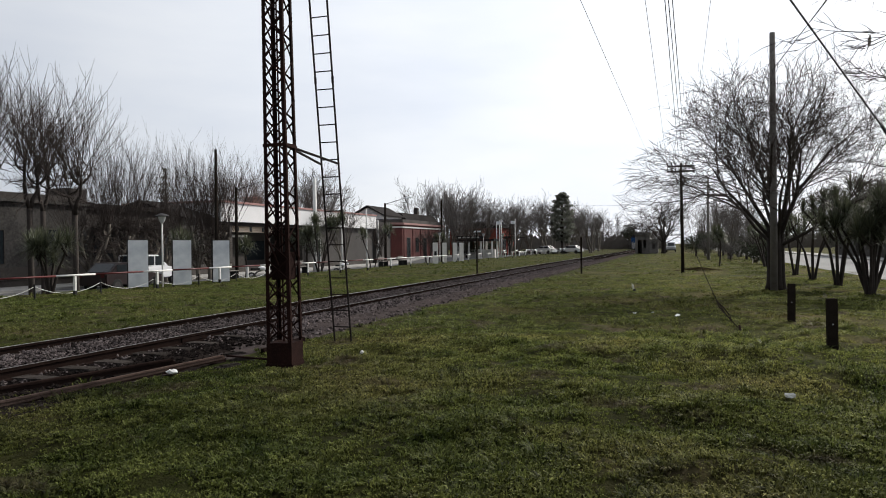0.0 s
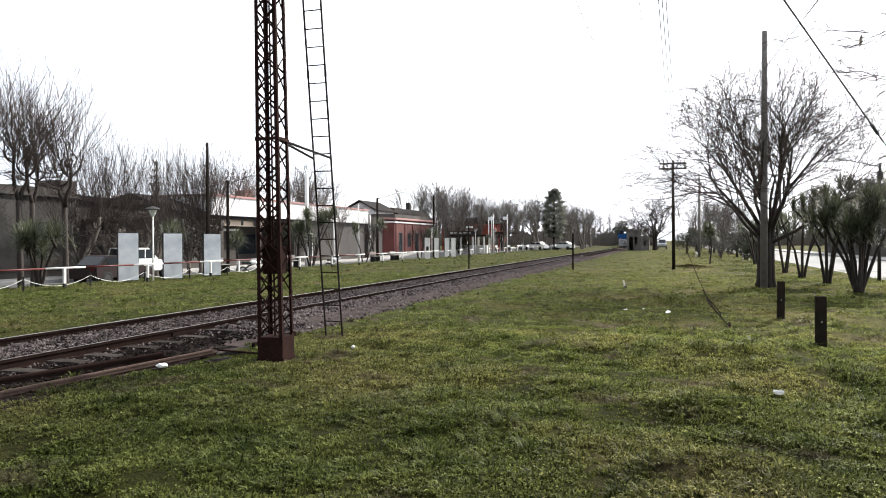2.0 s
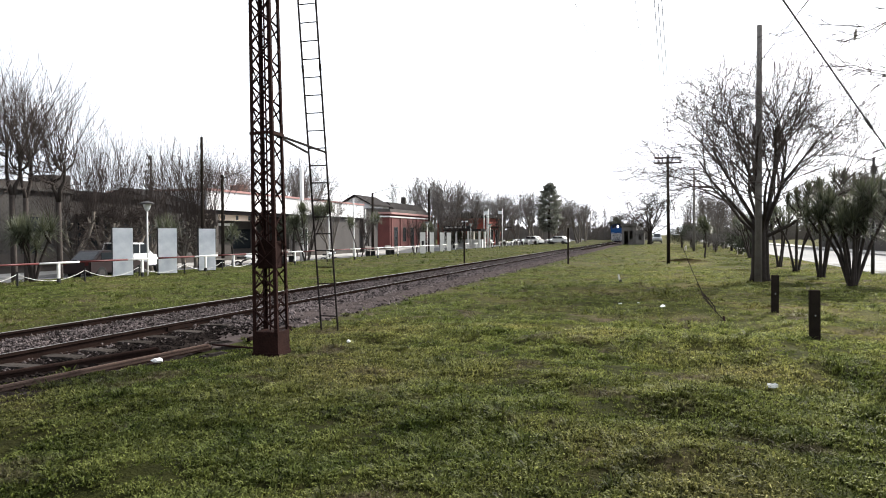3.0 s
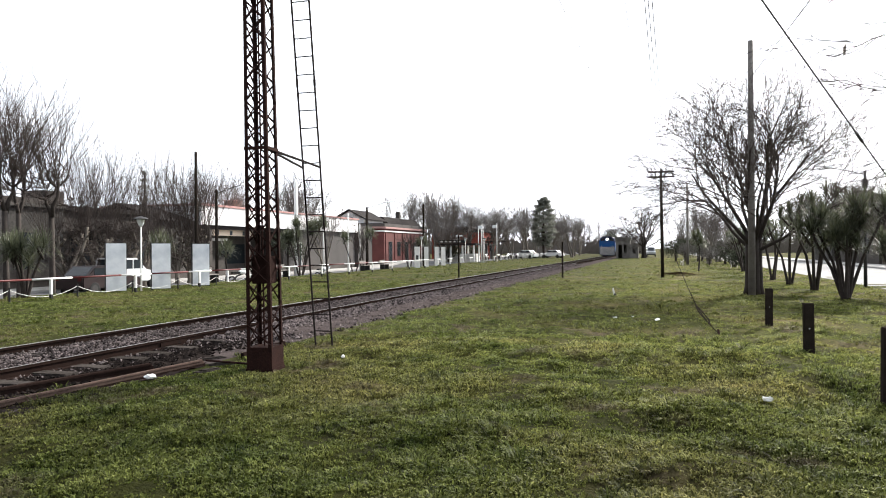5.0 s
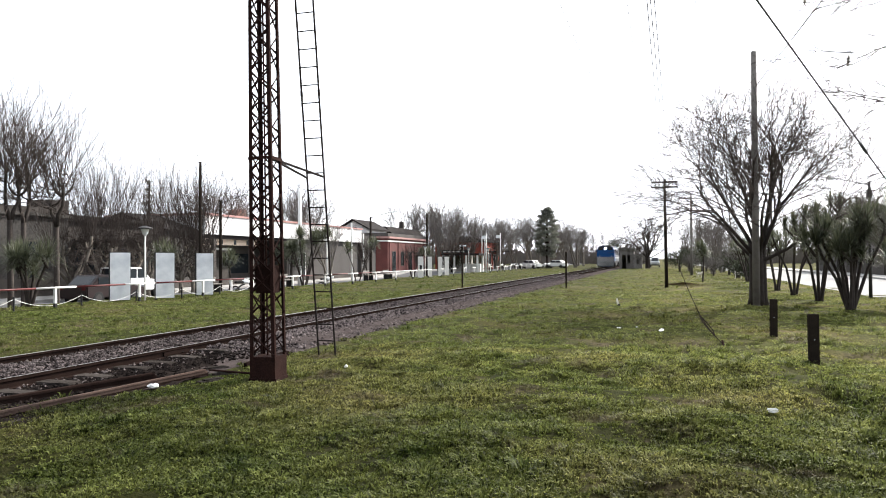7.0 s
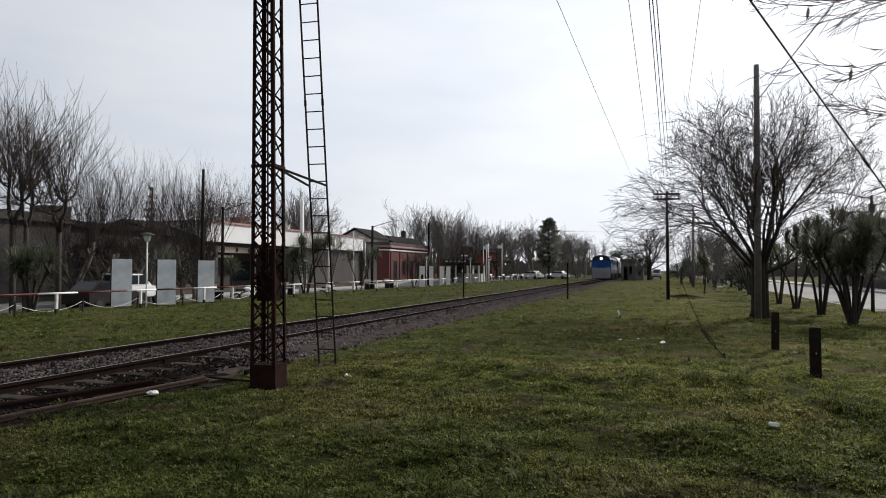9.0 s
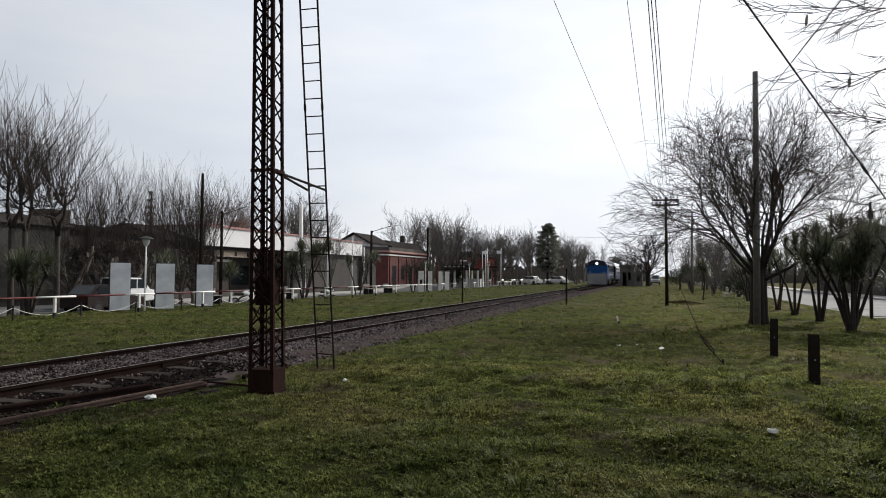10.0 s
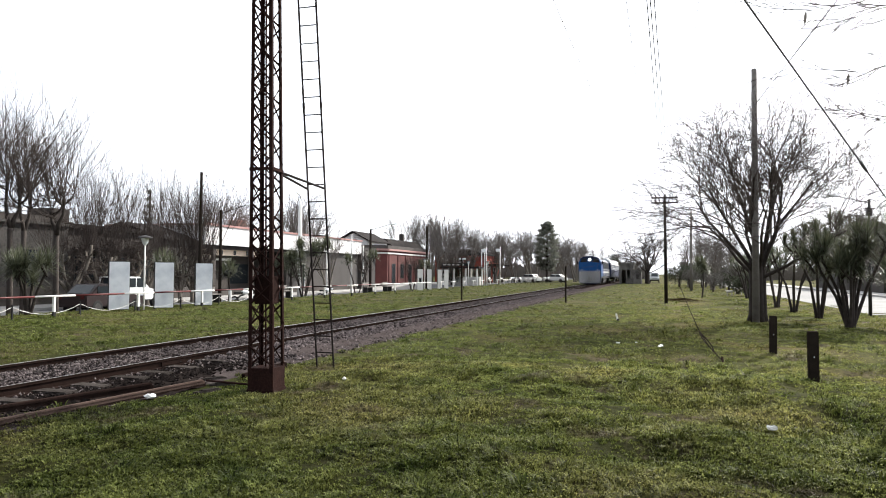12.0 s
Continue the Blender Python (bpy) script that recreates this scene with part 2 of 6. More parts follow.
WHITE = surface("white_paint", (0.78, 0.77, 0.74), (0.55, 0.53, 0.5), 0.55, scale=4, fine=40, bump=0.08)
RED_PAINT = surface("red_paint", (0.095, 0.016, 0.015), (0.05, 0.012, 0.011), 0.5, scale=4, fine=40, bump=0.08)
BLACK = surface("black_paint", (0.025, 0.025, 0.026), (0.012, 0.012, 0.012), 0.5, scale=6, fine=50, bump=0.08)
STUCCO = surface("old_stucco", (0.085, 0.079, 0.074), (0.028, 0.026, 0.024), 0.9, scale=0.7, fine=8, bump=0.4, amount=0.8)
DARK_STUCCO = surface("dark_stucco", (0.075, 0.066, 0.06), (0.038, 0.033, 0.03), 0.9, scale=0.6, fine=9, bump=0.4, amount=0.8)
HUT_WALL = surface("bare_concrete", (0.2, 0.188, 0.175), (0.08, 0.073, 0.068), 0.9, scale=0.8, fine=9, bump=0.4, amount=0.8, spec=0.03)
GREY_WALL = surface("grey_wall", (0.072, 0.066, 0.063), (0.045, 0.041, 0.04), 0.85, scale=0.5, fine=9, bump=0.2)
FASCIA = surface("white_fascia", (0.80, 0.79, 0.79), (0.66, 0.65, 0.65), 0.6, scale=0.5, fine=9, bump=0.1)
PINK_TRIM = surface("faded_red_trim", (0.38, 0.22, 0.20), (0.27, 0.15, 0.14), 0.8, scale=1, fine=9, bump=0.1)
RED_WALL = surface("red_wall", (0.125, 0.042, 0.038), (0.07, 0.029, 0.027), 0.8, scale=0.7, fine=9, bump=0.2)
ORANGE_WALL = surface("orange_red_wall", (0.34, 0.085, 0.06), (0.22, 0.055, 0.042), 0.85, scale=0.8, fine=9, bump=0.2)
BRICK = surface("brick_red", (0.2, 0.125, 0.1), (0.13, 0.085, 0.068), 0.85, scale=1.5, fine=12, bump=0.3)
ROOF = surface("dark_roof", (0.034, 0.03, 0.029), (0.016, 0.014, 0.014), 0.9, scale=1, fine=14, bump=0.4, spec=0.03)
CREAM = surface("cream_panel", (0.82, 0.68, 0.54), (0.68, 0.54, 0.42), 0.7, scale=1, fine=9, bump=0.1)
GLASS = glass("dark_glass", (0.02, 0.024, 0.028))
BLUE = surface("locomotive_blue", (0.014, 0.085, 0.27), (0.010, 0.055, 0.18), 0.35, scale=1.5, fine=20, bump=0.03)
NAVY = surface("navy_paint", (0.012, 0.02, 0.06), (0.008, 0.013, 0.04), 0.4, scale=1.5, fine=20, bump=0.03)
STEEL = surface("underframe_steel", (0.05, 0.048, 0.047), (0.025, 0.024, 0.024), 0.6, 0.4, scale=4, fine=30, bump=0.2)
CAR_WHITE = surface("car_white", (0.75, 0.75, 0.75), (0.7, 0.7, 0.7), 0.25, scale=1, fine=10, bump=0, spec=0.6)
CAR_DARK = surface("car_dark", (0.022, 0.013, 0.013), (0.015, 0.009, 0.009), 0.35, scale=1, fine=10, bump=0, spec=0.3)
CAR_GREY = surface("car_silver", (0.42, 0.43, 0.45), (0.38, 0.39, 0.41), 0.28, 0.4, scale=1, fine=10, bump=0, spec=0.6)
RUBBER = surface("rubber", (0.02, 0.02, 0.02), (0.014, 0.014, 0.014), 0.8, scale=8, fine=60, bump=0.2)
CABLE = surface("cable", (0.11, 0.11, 0.112), (0.07, 0.07, 0.072), 0.9, scale=8, fine=60, bump=0.1)
FUR = surface("white_fur", (0.75, 0.72, 0.66), (0.55, 0.5, 0.44), 0.9, scale=4, fine=60, bump=0.3)
PAPER = surface("white_paper", (0.8, 0.8, 0.78), (0.7, 0.7, 0.68), 0.7, scale=9, fine=60, bump=0.2)
HEAD_GLOW = lamp_glow("headlight_glow", (1.0, 0.96, 0.9), 14.0)


# ---- shaping ----
class Shape:
    """Gathers vertices and faces of one mesh."""

    def __init__(self):
        self.v, self.f, self.smooth = [], [], False

    def box(self, c, s, rz=0.0, taper=1.0):
        co, si, k = math.cos(radians(rz)), math.sin(radians(rz)), len(self.v)
        for dz in (-0.5, 0.5):
            q = taper if dz > 0 else 1.0
            for dx, dy in ((-0.5, -0.5), (0.5, -0.5), (0.5, 0.5), (-0.5, 0.5)):
                x, y = dx * s[0] * q, dy * s[1] * q
                self.v.append((c[0] + x * co - y * si, c[1] + x * si + y * co, c[2] + dz * s[2]))
        for q in ((3, 2, 1, 0), (4, 5, 6, 7), (0, 1, 5, 4), (1, 2, 6, 5), (2, 3, 7, 6), (3, 0, 4, 7)):
            self.f.append(tuple(k + i for i in q))
        return self

    def span(self, lo, hi):
        return self.box([(a + b) / 2 for a, b in zip(lo, hi)], [b - a for a, b in zip(lo, hi)])

    def tube(self, pts, radii, sides=6, cap=True):
        k, n = len(self.v), len(pts)
        pts = [Vector(p) for p in pts]
        for i, p in enumerate(pts):
            d = (pts[min(i + 1, n - 1)] - pts[max(i - 1, 0)]).normalized()
            a = d.cross(Vector((0, 0, 1)) if abs(d.z) < 0.9 else Vector((1, 0, 0))).normalized()
            b = d.cross(a)
            r = radii[i] if isinstance(radii, (list, tuple)) else radii
            for s in range(sides):
                w = 2 * math.pi * s / sides
                self.v.append(tuple(p + a * (r * math.cos(w)) + b * (r * math.sin(w))))
        for i in range(n - 1):
            for s in range(sides):
                t = (s + 1) % sides
                self.f.append((k + i * sides + s, k + i * sides + t, k + (i + 1) * sides + t, k + (i + 1) * sides + s))
        if cap:
            self.f.append(tuple(k + s for s in reversed(range(sides))))
            self.f.append(tuple(k + (n - 1) * sides + s for s in range(sides)))
        return self

    def face(self, *pts):
        k = len(self.v)
        self.v.extend(tuple(p) for p in pts)
        self.f.append(tuple(range(k, k + len(pts))))
        return self

    def prism(self, outline, axis, lo, hi):
        """An outline of two coordinates drawn out along an axis from lo to hi."""
        k, n = len(self.v), len(outline)
        for w in (lo, hi):
            for a, b in outline:
                self.v.append({"x": (w, a, b), "y": (a, w, b), "z": (a, b, w)}[axis])
        self.f.append(tuple(k + i for i in range(n)))
        self.f.append(tuple(k + n + i for i in reversed(range(n))))
        for i in range(n):
            j = (i + 1) % n
            self.f.append((k + i, k + n + i, k + n + j, k + j))
        return self

    def ellipsoid(self, c, r, rings=6, sides=10):
        k = len(self.v)
        for i in range(1, rings):
            a = math.pi * i / rings
            for s in range(sides):
                b = 2 * math.pi * s / sides
                self.v.append((c[0] + r[0] * math.sin(a) * math.cos(b), c[1] + r[1] * math.sin(a) * math.sin(b), c[2] + r[2] * math.cos(a)))
        top, bot = len(self.v), len(self.v) + 1
        self.v += [(c[0], c[1], c[2] + r[2]), (c[0], c[1], c[2] - r[2])]
        for s in range(sides):
            t = (s + 1) % sides
            self.f.append((top, k + s, k + t))
            self.f.append((bot, k + (rings - 2) * sides + t, k + (rings - 2) * sides + s))
            for i in range(rings - 2):
                self.f.append((k + i * sides + s, k + (i + 1) * sides + s, k + (i + 1) * sides + t, k + i * sides + t))
        return self

    def mesh(self, name, material, bevel=0.0):
        me = bpy.data.meshes.new(name)
        me.from_pydata(self.v, [], self.f)
        bm = bmesh.new()
        bm.from_mesh(me)
        bmesh.ops.recalc_face_normals(bm, faces=bm.faces)
        if bevel:
            bmesh.ops.bevel(bm, geom=list(bm.edges), offset=bevel, segments=2, affect="EDGES", clamp_overlap=True)
        bm.to_mesh(me)
        bm.free()
        me.materials.append(material)
        if self.smooth:
            me.polygons.foreach_set("use_smooth", [True] * len(me.polygons))
        return me

    def raw(self, name, material):
        me = bpy.data.meshes.new(name)
        me.from_pydata(self.v, [], self.f)
        me.materials.append(material)
        if self.smooth:
            me.polygons.foreach_set("use_smooth", [True] * len(me.polygons))
        return me


STREET_DROP = 0.5


def sunk(x, y):
    """How far the west street lies below the green: a short bank, then the level roadway, which rises again far off."""
    if not -36.0 < x < -22.4:
        return 0.0
    return STREET_DROP * min(1.0, (-22.4 - x) / 0.8) * min(1.0, max(0.0, (86.0 - y) / 8.0)) * min(1.0, (x + 36.0) / 1.0)


def footing(at, category):
    """Street trees, palms, shrubs and vehicles stand on the lower street."""
    return (at[0], at[1], at[2] - sunk(at[0], at[1])) if category in ("tree", "palm", "shrub", "tree band", "car", "pickup", "motorbike") else at


def thing(name, at, label, category, group="", kind="", rz=0.0):
    at = footing(at, category)
    ob = new(name)
    ob.empty_display_size = 0.2
    ob.matrix_world = pose(*at, 0, 0, rz)
    return tagged(ob, label, category, group, kind)


def part(name, shape, material, parent, label="", bevel=0.0, at=None):
    me = shape if isinstance(shape, bpy.types.Mesh) else (shape.mesh(name, material, bevel) if len(shape.f) < 4000 else shape.raw(name, material))
    ob = new(name, me)
    ob.parent = parent
    if at is not None:
        ob.matrix_local = at
    return tagged(ob, label)


def single(name, shape, material, at, label, category, group="", kind="", rz=0.0, bevel=0.0):
    at = footing(at, category)
    ob = new(name, shape.mesh(name, material, bevel) if len(shape.f) < 4000 else shape.raw(name, material))
    ob.matrix_world = pose(*at, 0, 0, rz)
    return tagged(ob, label, category, group, kind)


# ---- ground, roads ----
TRACK_X, RAIL_Z = -8.69, 0.19


MAST_AT = (-5.185, 8.54)
# low mounds of the verge: middle x, y, half widths, height
MOUNDS = ((0.3, 10.6, 2.0, 1.0, 0.19), (1.9, 9.3, 1.1, 0.8, 0.1), (-0.9, 8.3, 1.2, 0.6, 0.11), (-2.6, 11.2, 1.5, 0.9, 0.09), (0.2, 7.2, 1.0, 0.5, 0.1), (0.9, 13.6, 1.9, 1.3, -0.08), (-1.7, 6.3, 1.2, 0.5, 0.09), (0.4, 5.3, 0.9, 0.4, 0.06))


def bumps(x, y):
    """Height of the turf: mounds and hummocks near the camera, level under the mast and beyond the track."""
    if not -6.0 < x < 12:
        return 0.0
    near = max(0.0, 1.0 - math.hypot(x, y) / 60.0)
    h = 0.07 * noise.noise((x * 0.35, y * 0.35, 0.0)) + 0.1 * noise.noise((x * 0.95, y * 1.5, 3.0)) + 0.042 * noise.noise((x * 2.6, y * 3.4, 8.0))
    for mx, my, wx, wy, top in MOUNDS:
        h += top * math.exp(-((x - mx) / wx) ** 2 - ((y - my) / wy) ** 2)
    level = min(1.0, max(0.0, (math.hypot(x - MAST_AT[0], y - MAST_AT[1]) - 0.4) / 1.4)) * min(1.0, (x + 6.0) / 0.8)
    return h * near * level


def spaced(stops):
    out = []
    for a, b, n in stops:
        out += [a + (b - a) * i / n for i in range(n)]
    return out + [stops[-1][1]]


def build_ground():
    xs = spaced([(-2500, -200, 8), (-200, -36, 10), (-36, -24, 12), (-24, -22, 10), (-22, -7, 12), (-7, 9, 170), (9, 60, 12), (60, 2500, 8)])
    ys = spaced([(-1500, -40, 6), (-40, 2, 14), (2, 24, 220), (24, 60, 50), (60, 220, 30), (220, 3500, 8)])
    s = Shape()
    for y in ys:
        for x in xs:
            s.v.append((x, y, bumps(x, y) - sunk(x, y) - (0.05 if -35 < x < -22.8 else 0.0)))
    nx = len(xs)
    for j in range(len(ys) - 1):
        for i in range(nx - 1):
            s.f.append((j * nx + i, j * nx + i + 1, (j + 1) * nx + i + 1, (j + 1) * nx + i))
    s.smooth = True
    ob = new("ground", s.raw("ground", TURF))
    tagged(ob, "mown winter grass verge with yellowed patches", "grass", kind="structure")


build_ground()


def build_roads():
    def street(x0, x1, top):
        s, line = Shape(), ((-60, -STREET_DROP), (78, -STREET_DROP), (86, 0.0), (400, 0.0))
        for (a, za), (b, zb) in zip(line, line[1:]):
            s.v += [(x, y, z) for z in (-0.9, None) for x, y, z in ((x0, a, z if z else za + top), (x1, a, z if z else za + top), (x1, b, z if z else zb + top), (x0, b, z if z else zb + top))]
            k = len(s.v) - 8
            s.f += [(k + 4, k + 5, k + 6, k + 7), (k, k + 1, k + 5, k + 4), (k + 1, k + 2, k + 6, k + 5), (k + 2, k + 3, k + 7, k + 6), (k + 3, k, k + 4, k + 7)]
        return s
    s = street(-31.2, -23.2, 0.012)
    tagged(new("road_west", s.mesh("road_west", ASPHALT)), "grey asphalt street beyond the railway", "road", kind="structure")
    s = Shape().span((8.6, -60, -0.2), (16.0, 400, 0.012))
    tagged(new("road_east", s.mesh("road_east", ROAD_PALE)), "pale concrete street beside the green", "road", kind="structure")
    s = street(-34.2, -31.2, 0.14)
    tagged(new("pavement_west", s.mesh("pavement_west", CONCRETE)), "concrete pavement before the shop fronts", "pavement", kind="structure")
    s = Shape().span((16.0, -60, -0.2), (18.5, 400, 0.14))
    tagged(new("pavement_east", s.mesh("pavement_east", CONCRETE)), "concrete pavement by the houses", "pavement", kind="structure")


build_roads()


# ---- plants ----
def branch(rng, wood, twig, p, d, length, r, level, spec, least=0.0056):
    """Grow one branch and, from it, the next ones. spec: per level (children, length ratio, spread, upward pull)."""
    steps = 4 if level < 2 else (3 if level < 4 else 2)
    pts, radii, q, e = [p], [r], p, d
    kids, ratio, spread, lift = spec[min(level, len(spec) - 1)][:4]
    first = spec[0][4] if len(spec[0]) > 4 else 0.38
    for i in range(steps):
        e = (e + Vector((rng.uniform(-1, 1), rng.uniform(-1, 1), rng.uniform(-1, 1))) * (0.16 if level < 1 else 0.2) + Vector((0, 0, lift))).normalized()
        q = q + e * (length / steps)
        pts.append(q)
        radii.append(r * (1 - 0.62 * (i + 1) / steps))
    last = level >= len(spec) - 1
    (wood if level < 2 else twig).tube(pts, radii, 7 if level < 1 else (5 if level < 2 else 3), cap=False)
    if last:
        return
    for c in range(kids):
        w = 0.3 + 0.7 * (c + rng.random()) / kids if level else first + (1 - first) * (c + rng.random()) / kids
        k = min(int(w * steps), steps - 1)
        at = pts[k].lerp(pts[k + 1], w * steps - k)
        dirn = (pts[k + 1] - pts[k]).normalized()
        side = dirn.cross(Vector((rng.uniform(-1, 1), rng.uniform(-1, 1), rng.uniform(-1, 1)))).normalized()
        a = radians(spread * rng.uniform(0.6, 1.25))
        branch(rng, wood, twig, at, dirn * math.cos(a) + side * math.sin(a), length * ratio * rng.uniform(0.7, 1.2), max(radii[k] * 0.56, least), level + 1, spec, least)


def bare_tree(name, at, label, seed, height, spec, stems=1, lean=0.1, radius=0.16, bark=BARK, trunk=0.3, group="bare trees", crown=TWIG, least=0.0056):
    rng = random.Random(seed)
    wood, twig = Shape(), Shape()
    for i in range(stems):
        a = 2 * math.pi * (i + rng.random() * 0.5) / stems
        d = Vector((math.cos(a) * lean, math.sin(a) * lean, 1)).normalized()
        foot = Vector((math.cos(a), math.sin(a), 0)) * (radius * 0.7 if stems > 1 else 0)
        wood.tube([foot + Vector((0, 0, -0.1)), foot + d * 0.25], [radius * 1.5, radius], 8)
        branch(rng, wood, twig, foot + d * 0.2, d, height * trunk, radius, 0, spec, least)
    wood.smooth = True
    t = thing(name, at, label, "tree", group)
    part("trunk", wood.raw("trunk", bark), bark, t)
    part("crown", twig.raw("crown", crown), crown, t)
    return t


def shoot_tree(name, at, label, seed, stems, fork, knuckle, lean, shoots, length, fan, radius, bark, group, tangle=0):
    """A cut-back street tree: stems that fork, knuckles on their ends, and long thin straight shoots."""
    rng = random.Random(seed)
    wood, twig = Shape(), Shape()
    wood.tube([(0, 0, -0.1), (0.02, 0, 0.2), (rng.uniform(-.06, .06), rng.uniform(-.06, .06), fork)], [radius * 1.5, radius * 1.1, radius], 8)
    for i in range(stems):
        a = 2 * math.pi * (i + rng.uniform(0, 0.6)) / stems
        out = Vector((math.cos(a), math.sin(a), 0)) * lean * rng.uniform(0.6, 1.2)
        top = Vector((0, 0, knuckle * rng.uniform(0.86, 1.1))) + out
        mid = Vector((0, 0, fork)).lerp(top, 0.5) + out * 0.2 + Vector((rng.uniform(-.14, .14), rng.uniform(-.14, .14), 0))
        low = Vector((0, 0, fork)).lerp(mid, 0.5) + Vector((rng.uniform(-.08, .08), rng.uniform(-.08, .08), 0))
        wood.tube([(0, 0, fork - 0.1), low, mid, mid.lerp(top, 0.6) + out * 0.06, top], [radius * 0.9, radius * 0.74, radius * 0.6, radius * 0.52, radius * 0.6], 7)
        spots = [(top, 1.0)] * shoots
        for q in range(3):
            c = rng.uniform(0, 2 * math.pi)
            foot = mid.lerp(top, rng.uniform(0.1, 0.7))
            end = foot + Vector((math.cos(c) * 0.4, math.sin(c) * 0.4, rng.uniform(0.25, 0.6)))
            wood.tube([foot, foot.lerp(end, 0.5) + Vector((math.cos(c) * 0.08, math.sin(c) * 0.08, -0.03)), end], [radius * 0.4, radius * 0.34, radius * 0.36], 6)
            spots += [(end, 0.85)] * (shoots // 2)
        for foot, k in spots:
            b, e = rng.uniform(0, 2 * math.pi), radians(fan) * math.sqrt(rng.random())
            d = (Vector((math.cos(b) * math.sin(e), math.sin(b) * math.sin(e), math.cos(e))) + out * 0.12).normalized()
            ln = length * k * rng.uniform(0.55, 1.0)
            r = rng.uniform(0.011, 0.022)
            pts = [foot]
            for q in range(4):
                d = (d + Vector((rng.uniform(-.06, .06), rng.uniform(-.06, .06), 0.07))).normalized()
                pts.append(pts[-1] + d * ln / 4)
            twig.tube(pts, [r, r * 0.8, r * 0.6, r * 0.42, r * 0.25], 4, cap=False)
            for q in range(7):
                w = 1.2 + 2.7 * (q + rng.random()) / 7
                j = min(int(w), 3)
                o = pts[j].lerp(pts[j + 1], w - j)
                c = rng.uniform(0, 2 * math.pi)
                g = (d + Vector((math.cos(c), math.sin(c), 0.1)) * rng.uniform(0.3, 0.7)).normalized()
                l2 = ln * rng.uniform(0.1, 0.26)
                twig.tube([o, o + g * l2 * 0.5, o + (g + Vector((0, 0, 0.15))) * l2], [r * 0.42, r * 0.34, r * 0.22], 3, cap=False)
    for q in range(tangle):
        c, z = rng.uniform(0, 2 * math.pi), rng.uniform(fork + 0.4, knuckle + 0.5)
        p = Vector((math.cos(c) * lean * 0.5, math.sin(c) * lean * 0.5, z))
        c += rng.uniform(-0.8, 0.8)
        d, r = Vector((math.cos(c), math.sin(c), rng.uniform(-0.5, 0.5))).normalized(), rng.uniform(0.012, 0.03)
        pts = [p]
        for k in range(5):
            d = (d + Vector((rng.uniform(-.5, .5), rng.uniform(-.5, .5), rng.uniform(-.4, .45)))).normalized()
            pts.append(pts[-1] + d * rng.uniform(0.14, 0.3))
        twig.tube(pts, [r, r * 0.85, r * 0.7, r * 0.55, r * 0.4, r * 0.25], 4, cap=False)
        for k in range(6):
            o = pts[1 + k % 4]
            g = Vector((rng.uniform(-1, 1), rng.uniform(-1, 1), rng.uniform(-0.4, 1))).normalized() * rng.uniform(0.2, 0.5)
            twig.tube([o, o + g * 0.5 + Vector((rng.uniform(-.04, .04), rng.uniform(-.04, .04), 0)), o + g], [r * 0.4, r * 0.3, 0.004], 3, cap=False)
    wood.smooth = True
    t = thing(name, at, label, "tree", group)
    part("trunk", wood.raw("trunk", bark), bark, t)
    part("crown", twig.raw("crown", TWIG), TWIG, t)
    return t


def sword_head(rng, s, top, count, length, droop=0.3):
    """A dense head of sword-shaped leaves that spring from one point, the oldest hanging as a skirt."""
    for i in range(count):
        a, e = rng.uniform(0, 2 * math.pi), radians(-30 + 116 * rng.random() ** 0.85)
        ln = length * rng.uniform(0.62, 1.08)
        d = Vector((math.cos(a) * math.cos(e), math.sin(a) * math.cos(e), math.sin(e)))
        side = Vector((-math.sin(a), math.cos(a), 0)) * (0.0105 * length / 0.6)
        p0 = Vector(top) + d * 0.05 - Vector((0, 0, rng.uniform(0.0, 0.22)))
        p1 = p0 + d * ln * 0.55
        p2 = p0 + d * ln - Vector((0, 0, droop * ln * (1 - abs(math.sin(e))) * rng.uniform(0.3, 1.4)))
        k = len(s.v)
        s.v += [tuple(p0 - side * 0.6), tuple(p0 + side * 0.6), tuple(p1 + side), tuple(p1 - side), tuple(p2)]
        s.f += [(k, k + 1, k + 2, k + 3), (k + 3, k + 2, k + 4)]


